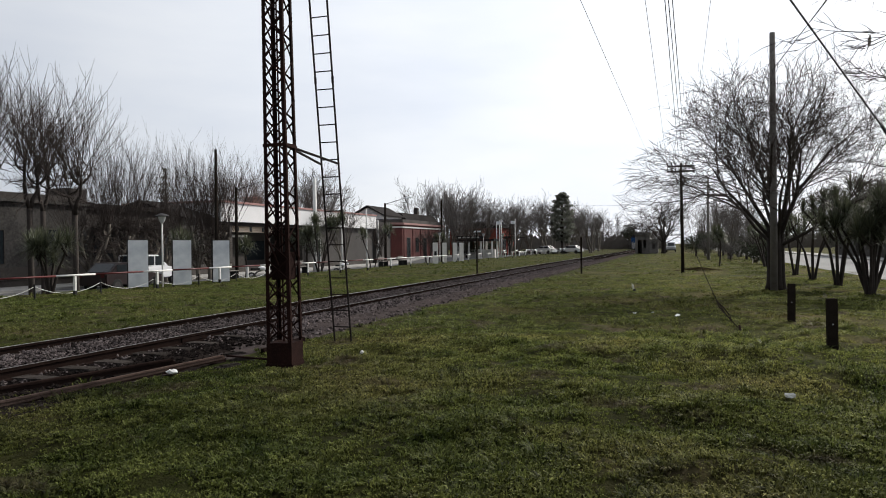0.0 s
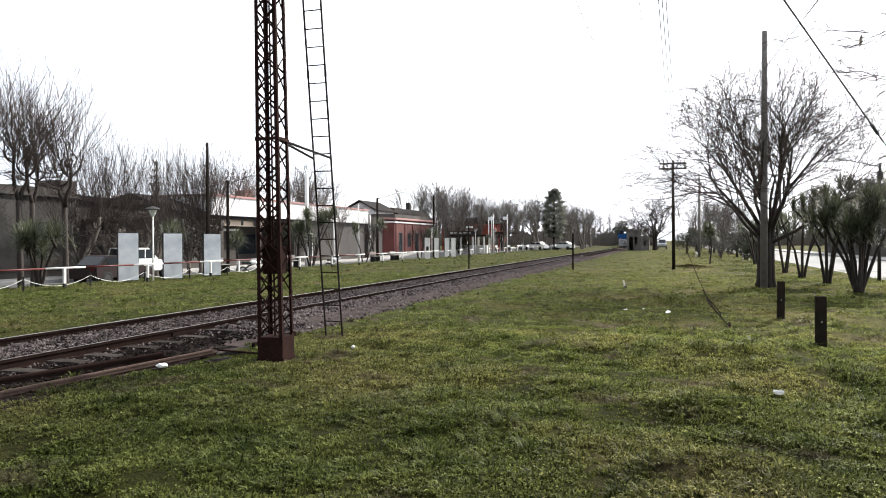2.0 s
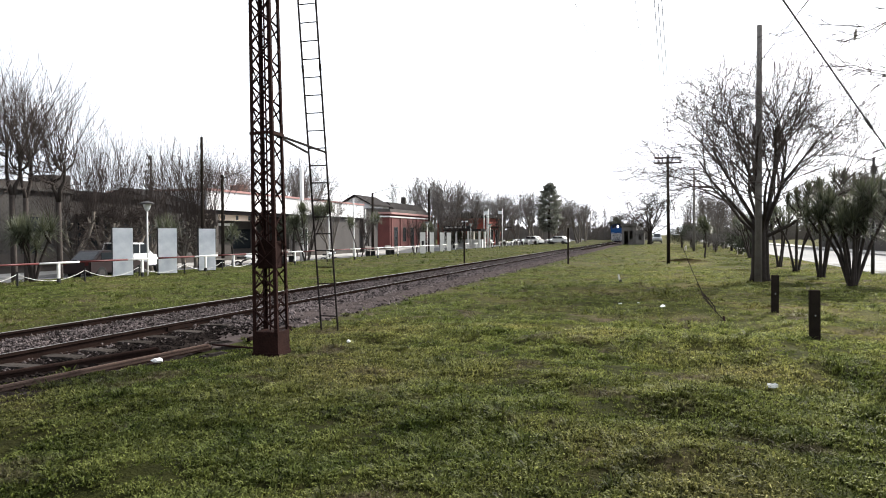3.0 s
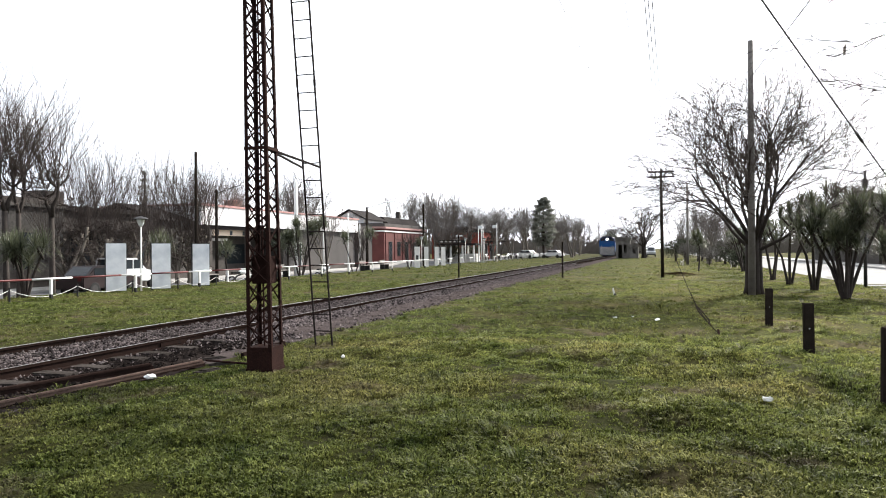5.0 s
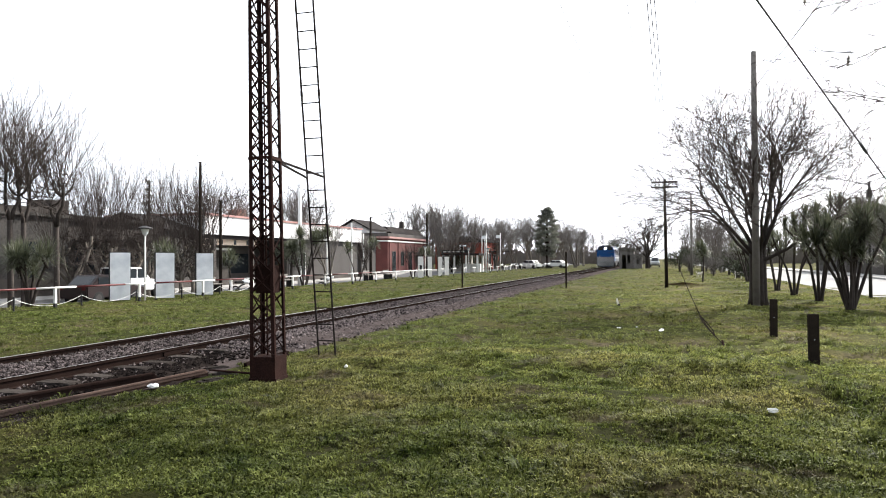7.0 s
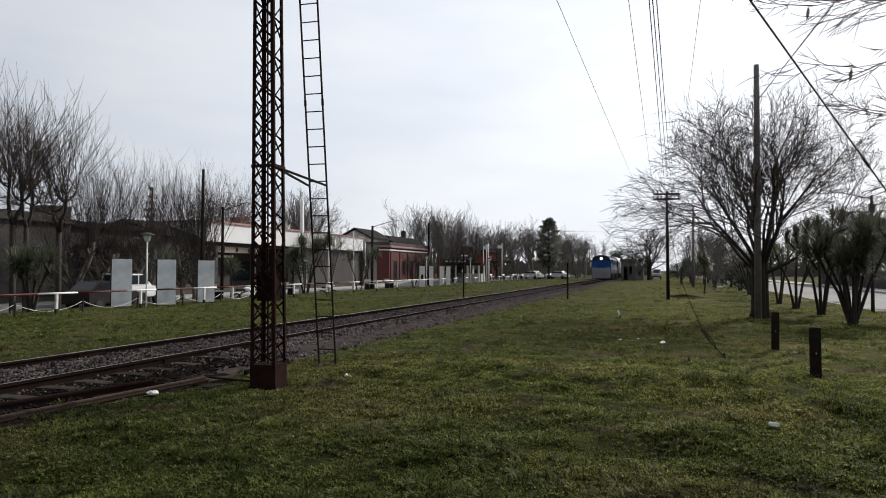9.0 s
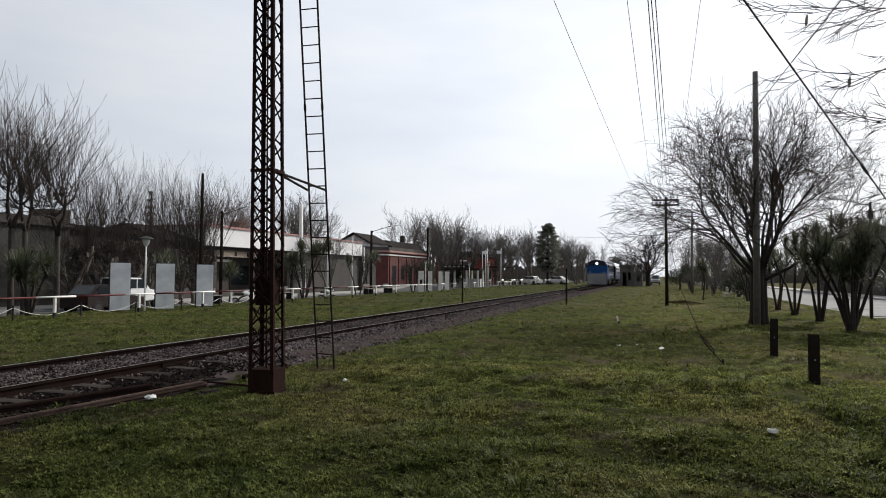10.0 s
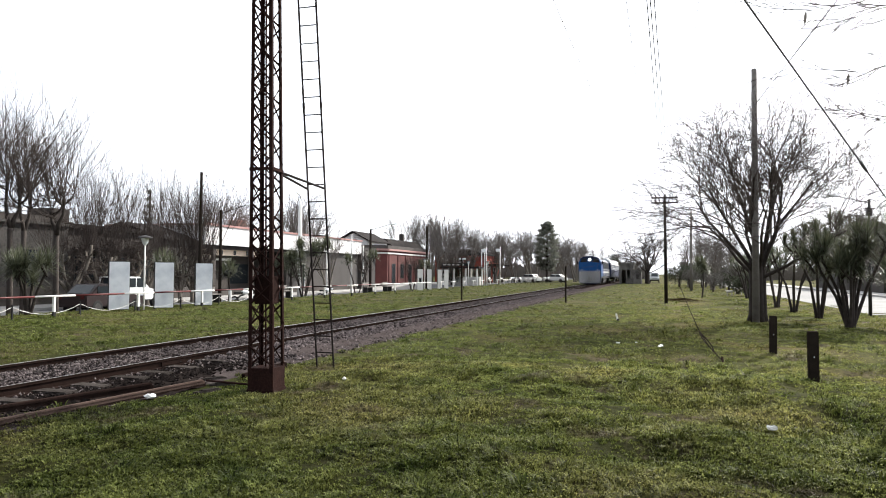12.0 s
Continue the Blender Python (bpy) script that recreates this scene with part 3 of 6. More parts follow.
def sword_palm(at, label, seed, stems, height, spread=0.36, leaves=300, length=0.8, group="cabbage palms"):
    rng = random.Random(seed)
    t = thing("cabbage_palm", at, label, "palm", group)
    for i in range(stems):
        a = 2 * math.pi * (i + rng.random() * 0.7) / stems
        h = height * (rng.uniform(0.74, 1.0) if i else 1.0)
        o = spread * h * rng.uniform(0.35, 1.0) if stems > 1 else 0.05
        ca, sa = math.cos(a), math.sin(a)
        tip = Vector((ca * o, sa * o, h - length * 0.7))
        bend = Vector((ca * (0.1 + o * 0.3), sa * (0.1 + o * 0.3), tip.z * 0.45)) + Vector((rng.uniform(-.08, .08), rng.uniform(-.08, .08), 0))
        s = Shape().tube([(ca * 0.09, sa * 0.09, -0.05), (ca * 0.1, sa * 0.1, 0.12), bend, bend.lerp(tip, 0.6) + Vector((ca * 0.05, sa * 0.05, 0)), tip], [0.09, 0.058, 0.047, 0.042, 0.04], 8)
        s.smooth = True
        trunk = part("trunk", s, BARK, t)
        c = Shape()
        sword_head(rng, c, tip, leaves, length)
        if h > 2:
            for q in range(2):
                b = rng.uniform(0, 6.3)
                end = tip + Vector((math.cos(b) * 0.34, math.sin(b) * 0.34, rng.uniform(-0.3, 0.12)))
                fork = Shape().tube([tip - Vector((0, 0, 0.5)), (tip + end) / 2 - Vector((0, 0, 0.25)), end], [0.04, 0.036, 0.03], 6)
                part("fork", fork, BARK, trunk)
                sword_head(rng, c, end, leaves * 2 // 3, length * 0.88)
        part("crown", c.raw("crown", PALM_LEAF), PALM_LEAF, t)
    return t


def leafy(name, at, label, seed, lobes, leaves, leaf, material, category="shrub", trunk=0.0, group="", tall=1.0):
    """An evergreen bush or tree: lobes of small leaves round its branches, with an uneven outline."""
    rng = random.Random(seed)
    t = thing(name, at, label, category, group)
    s = Shape()
    for n_, (cx, cy, cz, rx, rz_) in enumerate(lobes):
        for i in range(leaves):
            d = Vector((rng.gauss(0, 1), rng.gauss(0, 1), rng.gauss(0, 1))).normalized()
            q = rng.random() ** 0.45 * (1.0 + 0.25 * noise.noise((d.x * 2.2 + n_, d.y * 2.2, d.z * 2.2 + seed)))
            p = Vector((cx + d.x * rx * q, cy + d.y * rx * q, max(0.05, cz + d.z * rz_ * q)))
            a = Vector((rng.uniform(-1, 1), rng.uniform(-1, 1), rng.uniform(-1, 1))).normalized() * leaf * rng.uniform(0.6, 1.3)
            b = a.cross(Vector((rng.uniform(-1, 1), rng.uniform(-1, 1), rng.uniform(-1, 1)))).normalized() * leaf * 0.5
            s.face(p - a, p + b, p + a, p - b)
    if trunk:
        w = Shape().tube([(0, 0, -0.1), (0, 0, trunk * 0.5), (0.05, 0.03, trunk)], [0.14 * tall, 0.11 * tall, 0.08 * tall], 7)
        for cx, cy, cz, rx, rz_ in lobes[:6]:
            w.tube([(0, 0, trunk * 0.6), (cx * 0.6, cy * 0.6, cz - rz_ * 0.2)], [0.05 * tall, 0.02 * tall], 5)
        part("trunk", w, BARK, t)
    else:
        w = Shape()
        for i in range(6):
            a = i * 1.05
            w.tube([(0.05 * math.cos(a), 0.05 * math.sin(a), -0.05), (0.3 * math.cos(a), 0.3 * math.sin(a), lobes[0][2])], [0.03, 0.012], 5)
        part("stems", w, BARK, t)
    part("crown", s.raw("crown", material), material, t)
    return t


FAR_TALL = [(7, 0.85, 22, 0.05), (5, 0.62, 26, 0.1), (4, 0.58, 26, 0.09), (3, 0.55, 26, 0.07), (0, 0, 0, 0.05)]
TALL = [(6, 0.85, 24, 0.04), (6, 0.6, 30, 0.07), (5, 0.55, 30, 0.07), (4, 0.55, 28, 0.06), (0, 0, 0, 0.05)]


def big_tree(at, spec, label, stout=1.0, least=0.0056, twigs=TWIG):
    """A short thick trunk of grown-together stems, limbs all round and a wide rounded crown of fine twigs."""
    rng = random.Random(14)
    wood, twig = Shape(), Shape()
    for x, y in ((-0.13, 0.02), (0.12, 0.05), (0.0, -0.1)):
        wood.tube([(x * 1.25, y * 1.2, -0.1), (x, y, 0.25), (x * 0.9, y, 1.1), (x * 1.3, y * 1.3, 2.2)], [0.235, 0.185, 0.17, 0.13], 9)
    n = 14
    for i in range(n):
        a = 2.4 * i + rng.uniform(-0.25, 0.25)
        e = radians(17 + 68 * ((i + 0.5) / n) ** 0.8)
        d = Vector((math.cos(a) * math.cos(e), math.sin(a) * math.cos(e), math.sin(e)))
        reach = 1.0 / math.sqrt((math.cos(e) / 5.1) ** 2 + (math.sin(e) / 4.9) ** 2)
        start = Vector((math.cos(a) * 0.14, math.sin(a) * 0.14, 1.55 + 0.7 * i / n))
        branch(rng, wood, twig, start, (d + Vector((0, 0, 0.25))).normalized(), reach / 1.5 * rng.uniform(0.92, 1.06), stout * (0.056 + 0.028 * math.sin(e)), 1, spec, least)
    wood.smooth = True
    t = thing("bare_tree", at, label, "tree", "bare trees")
    part("trunk", wood.raw("trunk", BARK), BARK, t)
    part("crown", twig.raw("crown", twigs), twigs, t)
    return t


def build_plants():
    # the big bare tree on the green, with its wide fine crown
    big_tree((3.36, 26.6, 0), [(0, 0, 0, 0), (6, 0.64, 34, 0.0), (5, 0.62, 36, 0.0), (5, 0.6, 38, -0.01), (4, 0.6, 38, -0.01), (0, 0, 0, 0)], "large bare tree with a wide rounded crown", 1.0, 0.0072)
    # an open one behind the hut, and a smaller kind along the green
    hut_tree = big_tree((-1.7, 123.5, 0), [(0, 0, 0, 0), (4, 0.8, 44, 0.0), (4, 0.72, 42, 0.0), (3, 0.64, 40, 0.0), (0, 0, 0, 0)], "bare spreading tree beside the hut", 1.3, 0.024, BARK)
    hut_tree.matrix_world = hut_tree.matrix_world @ Matrix.Diagonal((1.3, 1.3, 1.12, 1))
    # its crown takes the haze-paled twig colour
    wide = big_tree((6.4, 63.0, 0), [(0, 0, 0, 0), (6, 0.74, 40, 0.0), (4, 0.7, 40, 0.0), (3, 0.64, 40, 0.0), (0, 0, 0, 0)], "bare spreading tree beside the green", 1.3, 0.014, HAZY_TWIG)
    wide.matrix_world = wide.matrix_world @ Matrix.Diagonal((0.5, 0.5, 0.5, 1))
    # near tree whose branches hang in from the side
    rng = random.Random(31)
    wood, twig = Shape(), Shape()
    wood.tube([(0, 0, -0.1), (0, 0, 1.4), (-0.2, 0.1, 3.0), (-0.4, 0.1, 5.2)], [0.22, 0.16, 0.13, 0.08], 8)
    for z0, tip in ((3.2, (-2.85, 0.9, 2.95)), (3.2, (-3.2, 1.2, 3.75)), (3.6, (-3.72, 0.4, 4.2)), (4.0, (-4.2, 0.45, 5.05)), (4.4, (-3.45, 0.9, 5.25))):
        a, b = Vector((-0.25, 0.1, z0)), Vector(tip)
        pts = [a.lerp(b, q / 9) + Vector((rng.uniform(-0.06, 0.06), rng.uniform(-0.16, 0.16), 0.35 * math.sin(math.pi * q / 9) + rng.uniform(-0.09, 0.09))) * (q % 9 > 0) for q in range(10)]
        wood.tube(pts, [0.042, 0.035, 0.029, 0.024, 0.019, 0.015, 0.011, 0.008, 0.0055, 0.003], 6)
        for i in range(9):
            w = 4.0 + 4.8 * i / 8
            k = min(int(w), 8)
            q = pts[k].lerp(pts[k + 1], w - k)
            along = (pts[k + 1] - pts[k]).normalized()
            d = (along + Vector((rng.uniform(-.3, .2), rng.uniform(-0.6, 0.6), rng.uniform(-0.35, 0.45)))).normalized()
            branch(rng, wood, twig, q, d, rng.uniform(0.35, 0.8), 0.009, 3, [(0, 0, 0, 0)] * 3 + [(4, 0.6, 28, 0.02), (3, 0.6, 30, 0.01), (0, 0, 0, 0)])
    wood.smooth = True
    t = thing("bare_tree", (6.0, 9.4, 0), "bare garden tree with hanging seed pods", "tree", "bare trees")
    part("trunk", wood.raw("trunk", GREY_BARK), GREY_BARK, t)
    part("crown", twig.raw("crown", TWIG), TWIG, t)
    pod = Shape().ellipsoid((0, 0, 0), (0.02, 0.02, 0.075), 6, 8)
    pod.smooth = True
    pm = pod.mesh("seed_pod", POD)
    for x, y, z in ((-4.17, 0.45, 4.97), (-3.7, 0.4, 4.12)):
        part("seed_pod", pm, POD, t, "grey hanging pod", at=pose(x, y, z, 8, 5, 0))

    # sword-leaved palms along the east street
    for x, y, seed, stems, h, lab in ((5.63, 24.1, 1, 9, 3.4, "broad clump of cabbage palms with dark sword leaves"), (7.6, 25.6, 12, 3, 2.9, "clump of cabbage palms with dark sword leaves"),
                                      (5.79, 29.2, 2, 5, 4.2, "tall cabbage palm clump with spiky heads"), (5.74, 34.0, 3, 5, 3.6, "cabbage palm clump with slender stems"),
                                      (5.7, 38.4, 4, 4, 3.2, "low cabbage palm with drooping leaves"), (5.6, 44.5, 6, 5, 3.5, "cabbage palm clump with slender stems"),
                                      (5.9, 52.0, 7, 5, 3.3, "cabbage palm clump with slender stems")):
        sword_palm((x, y, 0), lab, seed, stems, h, leaves=170 if y < 30 else 110, length=0.72 if y < 30 else 0.68)
    sword_palm((2.97, 52.7, 0), "small cabbage palm with one thin stem", 8, 1, 2.9)
    # palms by the barrier fence
    for x, y, seed, stems, h, lab in ((-22.0, 19.9, 21, 5, 2.5, "ragged cabbage palm clump behind the barrier"), (-22.6, 28.0, 22, 1, 2.7, "cabbage palm with a whitewashed stem"),
                                      (-23.2, 34.2, 23, 1, 2.4, "small cabbage palm with a whitewashed stem"), (-24.2, 44.6, 24, 7, 4.3, "dense cabbage palm clump at the street edge"),
                                      (-23.6, 52.5, 25, 2, 3.6, "tall cabbage palm with a whitewashed stem"), (-24.6, 73.0, 26, 2, 3.2, "cabbage palm before the red shop")):
        sword_palm((x, y, 0), lab, seed, stems, h + sunk(x, y), leaves=190 if stems > 5 else 125, length=0.85)
    single("whitewashed_sleeve", Shape().tube([(0, 0, 0), (0, 0, 1.1)], 0.1, 9), WHITE, (-22.6, 28.0, 0), "whitewashed band round a palm stem", "tree band")
    single("whitewashed_sleeve", Shape().tube([(0, 0, 0), (0, 0, 1.1)], 0.09, 9), WHITE, (-23.2, 34.2, 0), "whitewashed band round a palm stem", "tree band")

    # pollarded street trees
    for x, y, seed, h, k in ((-24.6, 19.2, 41, 9.6, 4.9), (-24.2, 21.0, 42, 9.2, 4.7), (-23.6, 22.6, 43, 8.6, 4.6), (-26.5, 17.4, 44, 10.2, 5.3), (-27.6, 24.6, 52, 9, 4.9)):
        shoot_tree("pollarded_tree", (x, y, 0), "pollarded street tree with a fan of bare shoots", seed, 2, k * 0.74 + 0.3, k * 0.98 + 0.5, 0.3, 17, 4.4, 48, 0.105, BARK, "pollarded street trees", tangle=24)
    for x, y, seed, h, k in ((-25.0, 26.3, 45, 7.6, 3.7), (-25.6, 28.6, 46, 7.9, 3.7), (-26.0, 30.8, 47, 7.8, 3.6), (-25.0, 32.2, 48, 7.6, 3.9), (-26.6, 35.5, 49, 8.6, 4.0), (-24.6, 24.4, 55, 7.0, 3.7), (-28.2, 37.5, 58, 8.6, 3.7)):
        far = -30.4 / x
        shoot_tree("street_tree", (x * far, y * far, 0), "low-forked street tree with upright bare shoots", seed, 4, 0.8, 3.3, 1.1, 9, (h - 1.65) * far - 1.3, 30, 0.13, PALE_BARK, "low-forked street trees", tangle=90)
    # dense bare trees further down the street; pale bark and twigs paint in haze
    proto = bare_tree("bare_tree", (-29.0, 92.0, 0), "bare street tree with a rounded crown", 61, 8.2, FAR_TALL, stems=2, lean=0.2, radius=0.15, trunk=0.36, bark=PALE_BARK, crown=HAZY_TWIG, least=0.011)
    proto2 = bare_tree("bare_tree", (-31.5, 63.0, 0), "bare street tree with a rounded crown", 62, 7.8, FAR_TALL, stems=3, lean=0.22, radius=0.13, trunk=0.36, bark=PALE_BARK, crown=HAZY_TWIG, least=0.011)
    rng = random.Random(9)
    spots = [(-40.0, 57.0, 1.1), (-42.0, 60.0, 1.15), (-31.5, 104.0, 1.25), (-33.5, 107.0, 1.3), (-30.5, 101.0, 1.2), (-27.0, 103.0, 1.0),
             (-32.0, 112.0, 1.0), (-30.0, 116.0, 1.05), (-28.0, 119.0, 1.0), (-26.5, 122.0, 1.05), (-25.0, 126.0, 1.0), (-23.5, 129.0, 1.05), (-29.0, 128.0, 1.1),
             (-22.5, 136.0, 1.05), (-20.5, 143.0, 1.05), (-21.5, 150.0, 1.2), (-19.5, 156.0, 1.15), (-18.0, 165.0, 1.1), (-22.0, 168.0, 1.3), (-18.0, 178.0, 1.2),
             (-38.5, 104.0, 1.35), (-36.0, 110.0, 1.3), (-25.5, 112.0, 1.15), (-15.5, 138.0, 1.1), (-24.5, 140.0, 1.3), (-44.5, 80.0, 1.45), (-47.6, 83.5, 1.4),
             (5.5, 78.0, 0.8), (7.2, 88.0, 0.9), (4.0, 98.0, 0.8), (19.5, 70.0, 1.0), (20.0, 85.0, 1.0), (7.0, 112.0, 1.0), (22.0, 102.0, 1.1)]
    for i, (x, y, k) in enumerate(spots):
        copy_thing(proto if i % 2 else proto2, pose(x, y, 0, 0, 0, rng.uniform(0, 360)) @ Matrix.Diagonal((k * rng.uniform(1.1, 1.4), k * rng.uniform(1.1, 1.4), k * rng.uniform(1.15, 1.35), 1)))
    for x, y, k in ((5.0, 70.5, 0.5), (7.2, 80.0, 0.6), (3.6, 87.0, 0.6), (6.0, 97.0, 0.75), (19.6, 48.0, 0.7), (21.0, 60.0, 0.8)):
        tagged(copy_thing(wide, pose(x, y, 0, 0, 0, x * 57) @ Matrix.Diagonal((k, k, k, 1))), "bare spreading tree beside the green")
    # small bare trees before the shop fronts
    for x, y, seed, h in ((-25.2, 70.5, 91, 4.6), (-26.0, 86.0, 92, 5.2), (-25.0, 92.0, 93, 4.4), (-27.0, 62.0, 94, 5.0), (-26.5, 99.0, 95, 5.6), (-25.6, 108.0, 96, 5.4)):
        bare_tree("bare_tree", (x, y, 0), "small bare street tree with dense brown twigs", seed, h, TALL, stems=2, lean=0.22, radius=0.09, trunk=0.4)
    # evergreens
    lobes, rng = [], random.Random(70)
    for i in range(46):
        z = 2.6 + 8.6 * (i / 45) ** 0.9
        r = 2.7 * max(0.0, 1 - ((z - 5.4) / 6.2) ** 2) ** 0.7 if z > 5.4 else 2.7 * (0.55 + 0.45 * (z - 2.6) / 2.8)
        a = 2.4 * i
        lobes.append((math.cos(a) * r * 0.62, math.sin(a) * r * 0.62, z - 0.25 * r, 0.5 + 0.22 * r * rng.uniform(0.6, 1.2), 0.34))
    leafy("conifer", (-19.6, 128.5, 0), "tall grey-green conifer with a blunt point", 71, lobes, 210, 0.17, HAZY_NEEDLES, "tree", trunk=10.0, tall=1.7)
    lobes = [(0, 0, 3.5 + i * 0.55, 1.35 - i * 0.15, 0.16) for i in range(9)]
    leafy("conifer", (-38.7, 45.9, 0), "tiered araucaria pine above the roofs", 72, lobes, 62, 0.12, HAZY_NEEDLES, "tree", trunk=8.0, tall=0.9)
    for i, (x, y, r, h) in enumerate(((-32.4, 40.6, 1.1, 2.1), (-27.6, 48.8, 1.2, 2.6))):
        leafy("evergreen_shrub", (x, y, 0), "dark evergreen street shrub under bare trees", 80 + i, [(0, 0, h, r, r * 0.7), (0.6, 0.4, h * 0.8, r * 0.7, r * 0.6), (-0.5, -0.4, h * 1.1, r * 0.7, r * 0.5)], 700, 0.07, EVERGREEN, "shrub", trunk=h)
    for i, (x, y, r, h) in enumerate(((6.6, 58.0, 1.2, 1.3), (6.8, 75.0, 1.5, 1.6), (5.2, 92.0, 2.0, 2.2), (2.6, 93.0, 1.7, 2.2), (8.0, 100.0, 2.4, 2.4), (4.5, 110.0, 2.6, 2.6),
                                      (18.8, 45.0, 1.9, 2.0), (19.0, 52.0, 2.0, 2.1), (19.6, 64.0, 2.3, 2.2), (20.5, 78.0, 2.6, 2.4), (20.0, 94.0, 2.8, 2.6), (-26.0, 88.0, 1.5, 1.8), (-25.0, 96.0, 1.6, 1.9))):
        leafy("evergreen_shrub", (x, y, 0), "dark evergreen bush along the street", 100 + i, [(0, 0, h * 0.75, r, h * 0.6), (r * 0.5, 0.5, h * 0.9, r * 0.6, h * 0.5), (-r * 0.5, -0.5, h * 0.7, r * 0.7, h * 0.5)], 1100, 0.075, EVERGREEN, "shrub", trunk=h * 0.7)
    leafy("evergreen_tree", (-13.3, 222.0, 0), "dark evergreen tree far down the line", 75, [(0, 0, 6.4, 1.7, 1.5), (1.0, 0.4, 5.4, 1.5, 1.3), (-1.1, -0.3, 5.0, 1.5, 1.3), (0.2, 0, 4.0, 1.9, 1.3)], 500, 0.2, EVERGREEN, "tree", trunk=4.5, tall=1.5)
    # far woods close the end of the view, their twigs paled for haze
    s, rng = Shape(), random.Random(17)
    for i in range(420):
        x, y = rng.uniform(-150, 130), rng.uniform(215, 300)
        h = rng.uniform(5, 11)
        if -0.014 < x / y < 0.03:
            continue
        s.tube([(x, y, 0), (x + rng.uniform(-.4, .4), y, h)], [0.16, 0.03], 3, cap=False)
        for j in range(26):
            z = h * rng.uniform(0.3, 0.95)
            a = rng.uniform(0, 6.3)
            s.tube([(x, y, z), (x + math.cos(a) * h * 0.16, y + math.sin(a) * h * 0.16, z + h * rng.uniform(0.1, 0.22))], [0.06, 0.02], 3, cap=False)
    for i in range(9000):
        x, y = rng.uniform(-150, 130), rng.uniform(215, 300)
        z = abs(rng.gauss(0, 2.0)) + 0.3
        if -0.014 < x / y < 0.03:
            continue
        s.face((x - 0.8, y, z - 0.5), (x + 0.8, y + 0.3, z - 0.3), (x + 0.3, y - 0.2, z + 0.8))
    tagged(new("far_woods", s.raw("far_woods", HAZY_TWIG)), "bare woods on the skyline, greyed with painted haze", "trees", kind="stuff")


build_plants()


# ---- lattice mast and ladder ----
def angle_bar(p, q, leg, thick, inward):
    """An angle iron from p to q; inward: the signs of x and y towards which its two flanges point."""
    s = Shape()
    (x0, y0, z0), (x1, y1, z1) = p, q
    ix, iy = inward
    outline = [(0, 0), (ix * leg, 0), (ix * leg, iy * thick), (ix * thick, iy * thick), (ix * thick, iy * leg), (0, iy * leg)]
    k = len(outline)
    s.v = [(x0 + a, y0 + b, z0) for a, b in outline] + [(x1 + a, y1 + b, z1) for a, b in outline]
    s.f = [tuple(range(k)), tuple(reversed(range(k, 2 * k)))] + [(i, (i + 1) % k, k + (i + 1) % k, k + i) for i in range(k)]
    return s


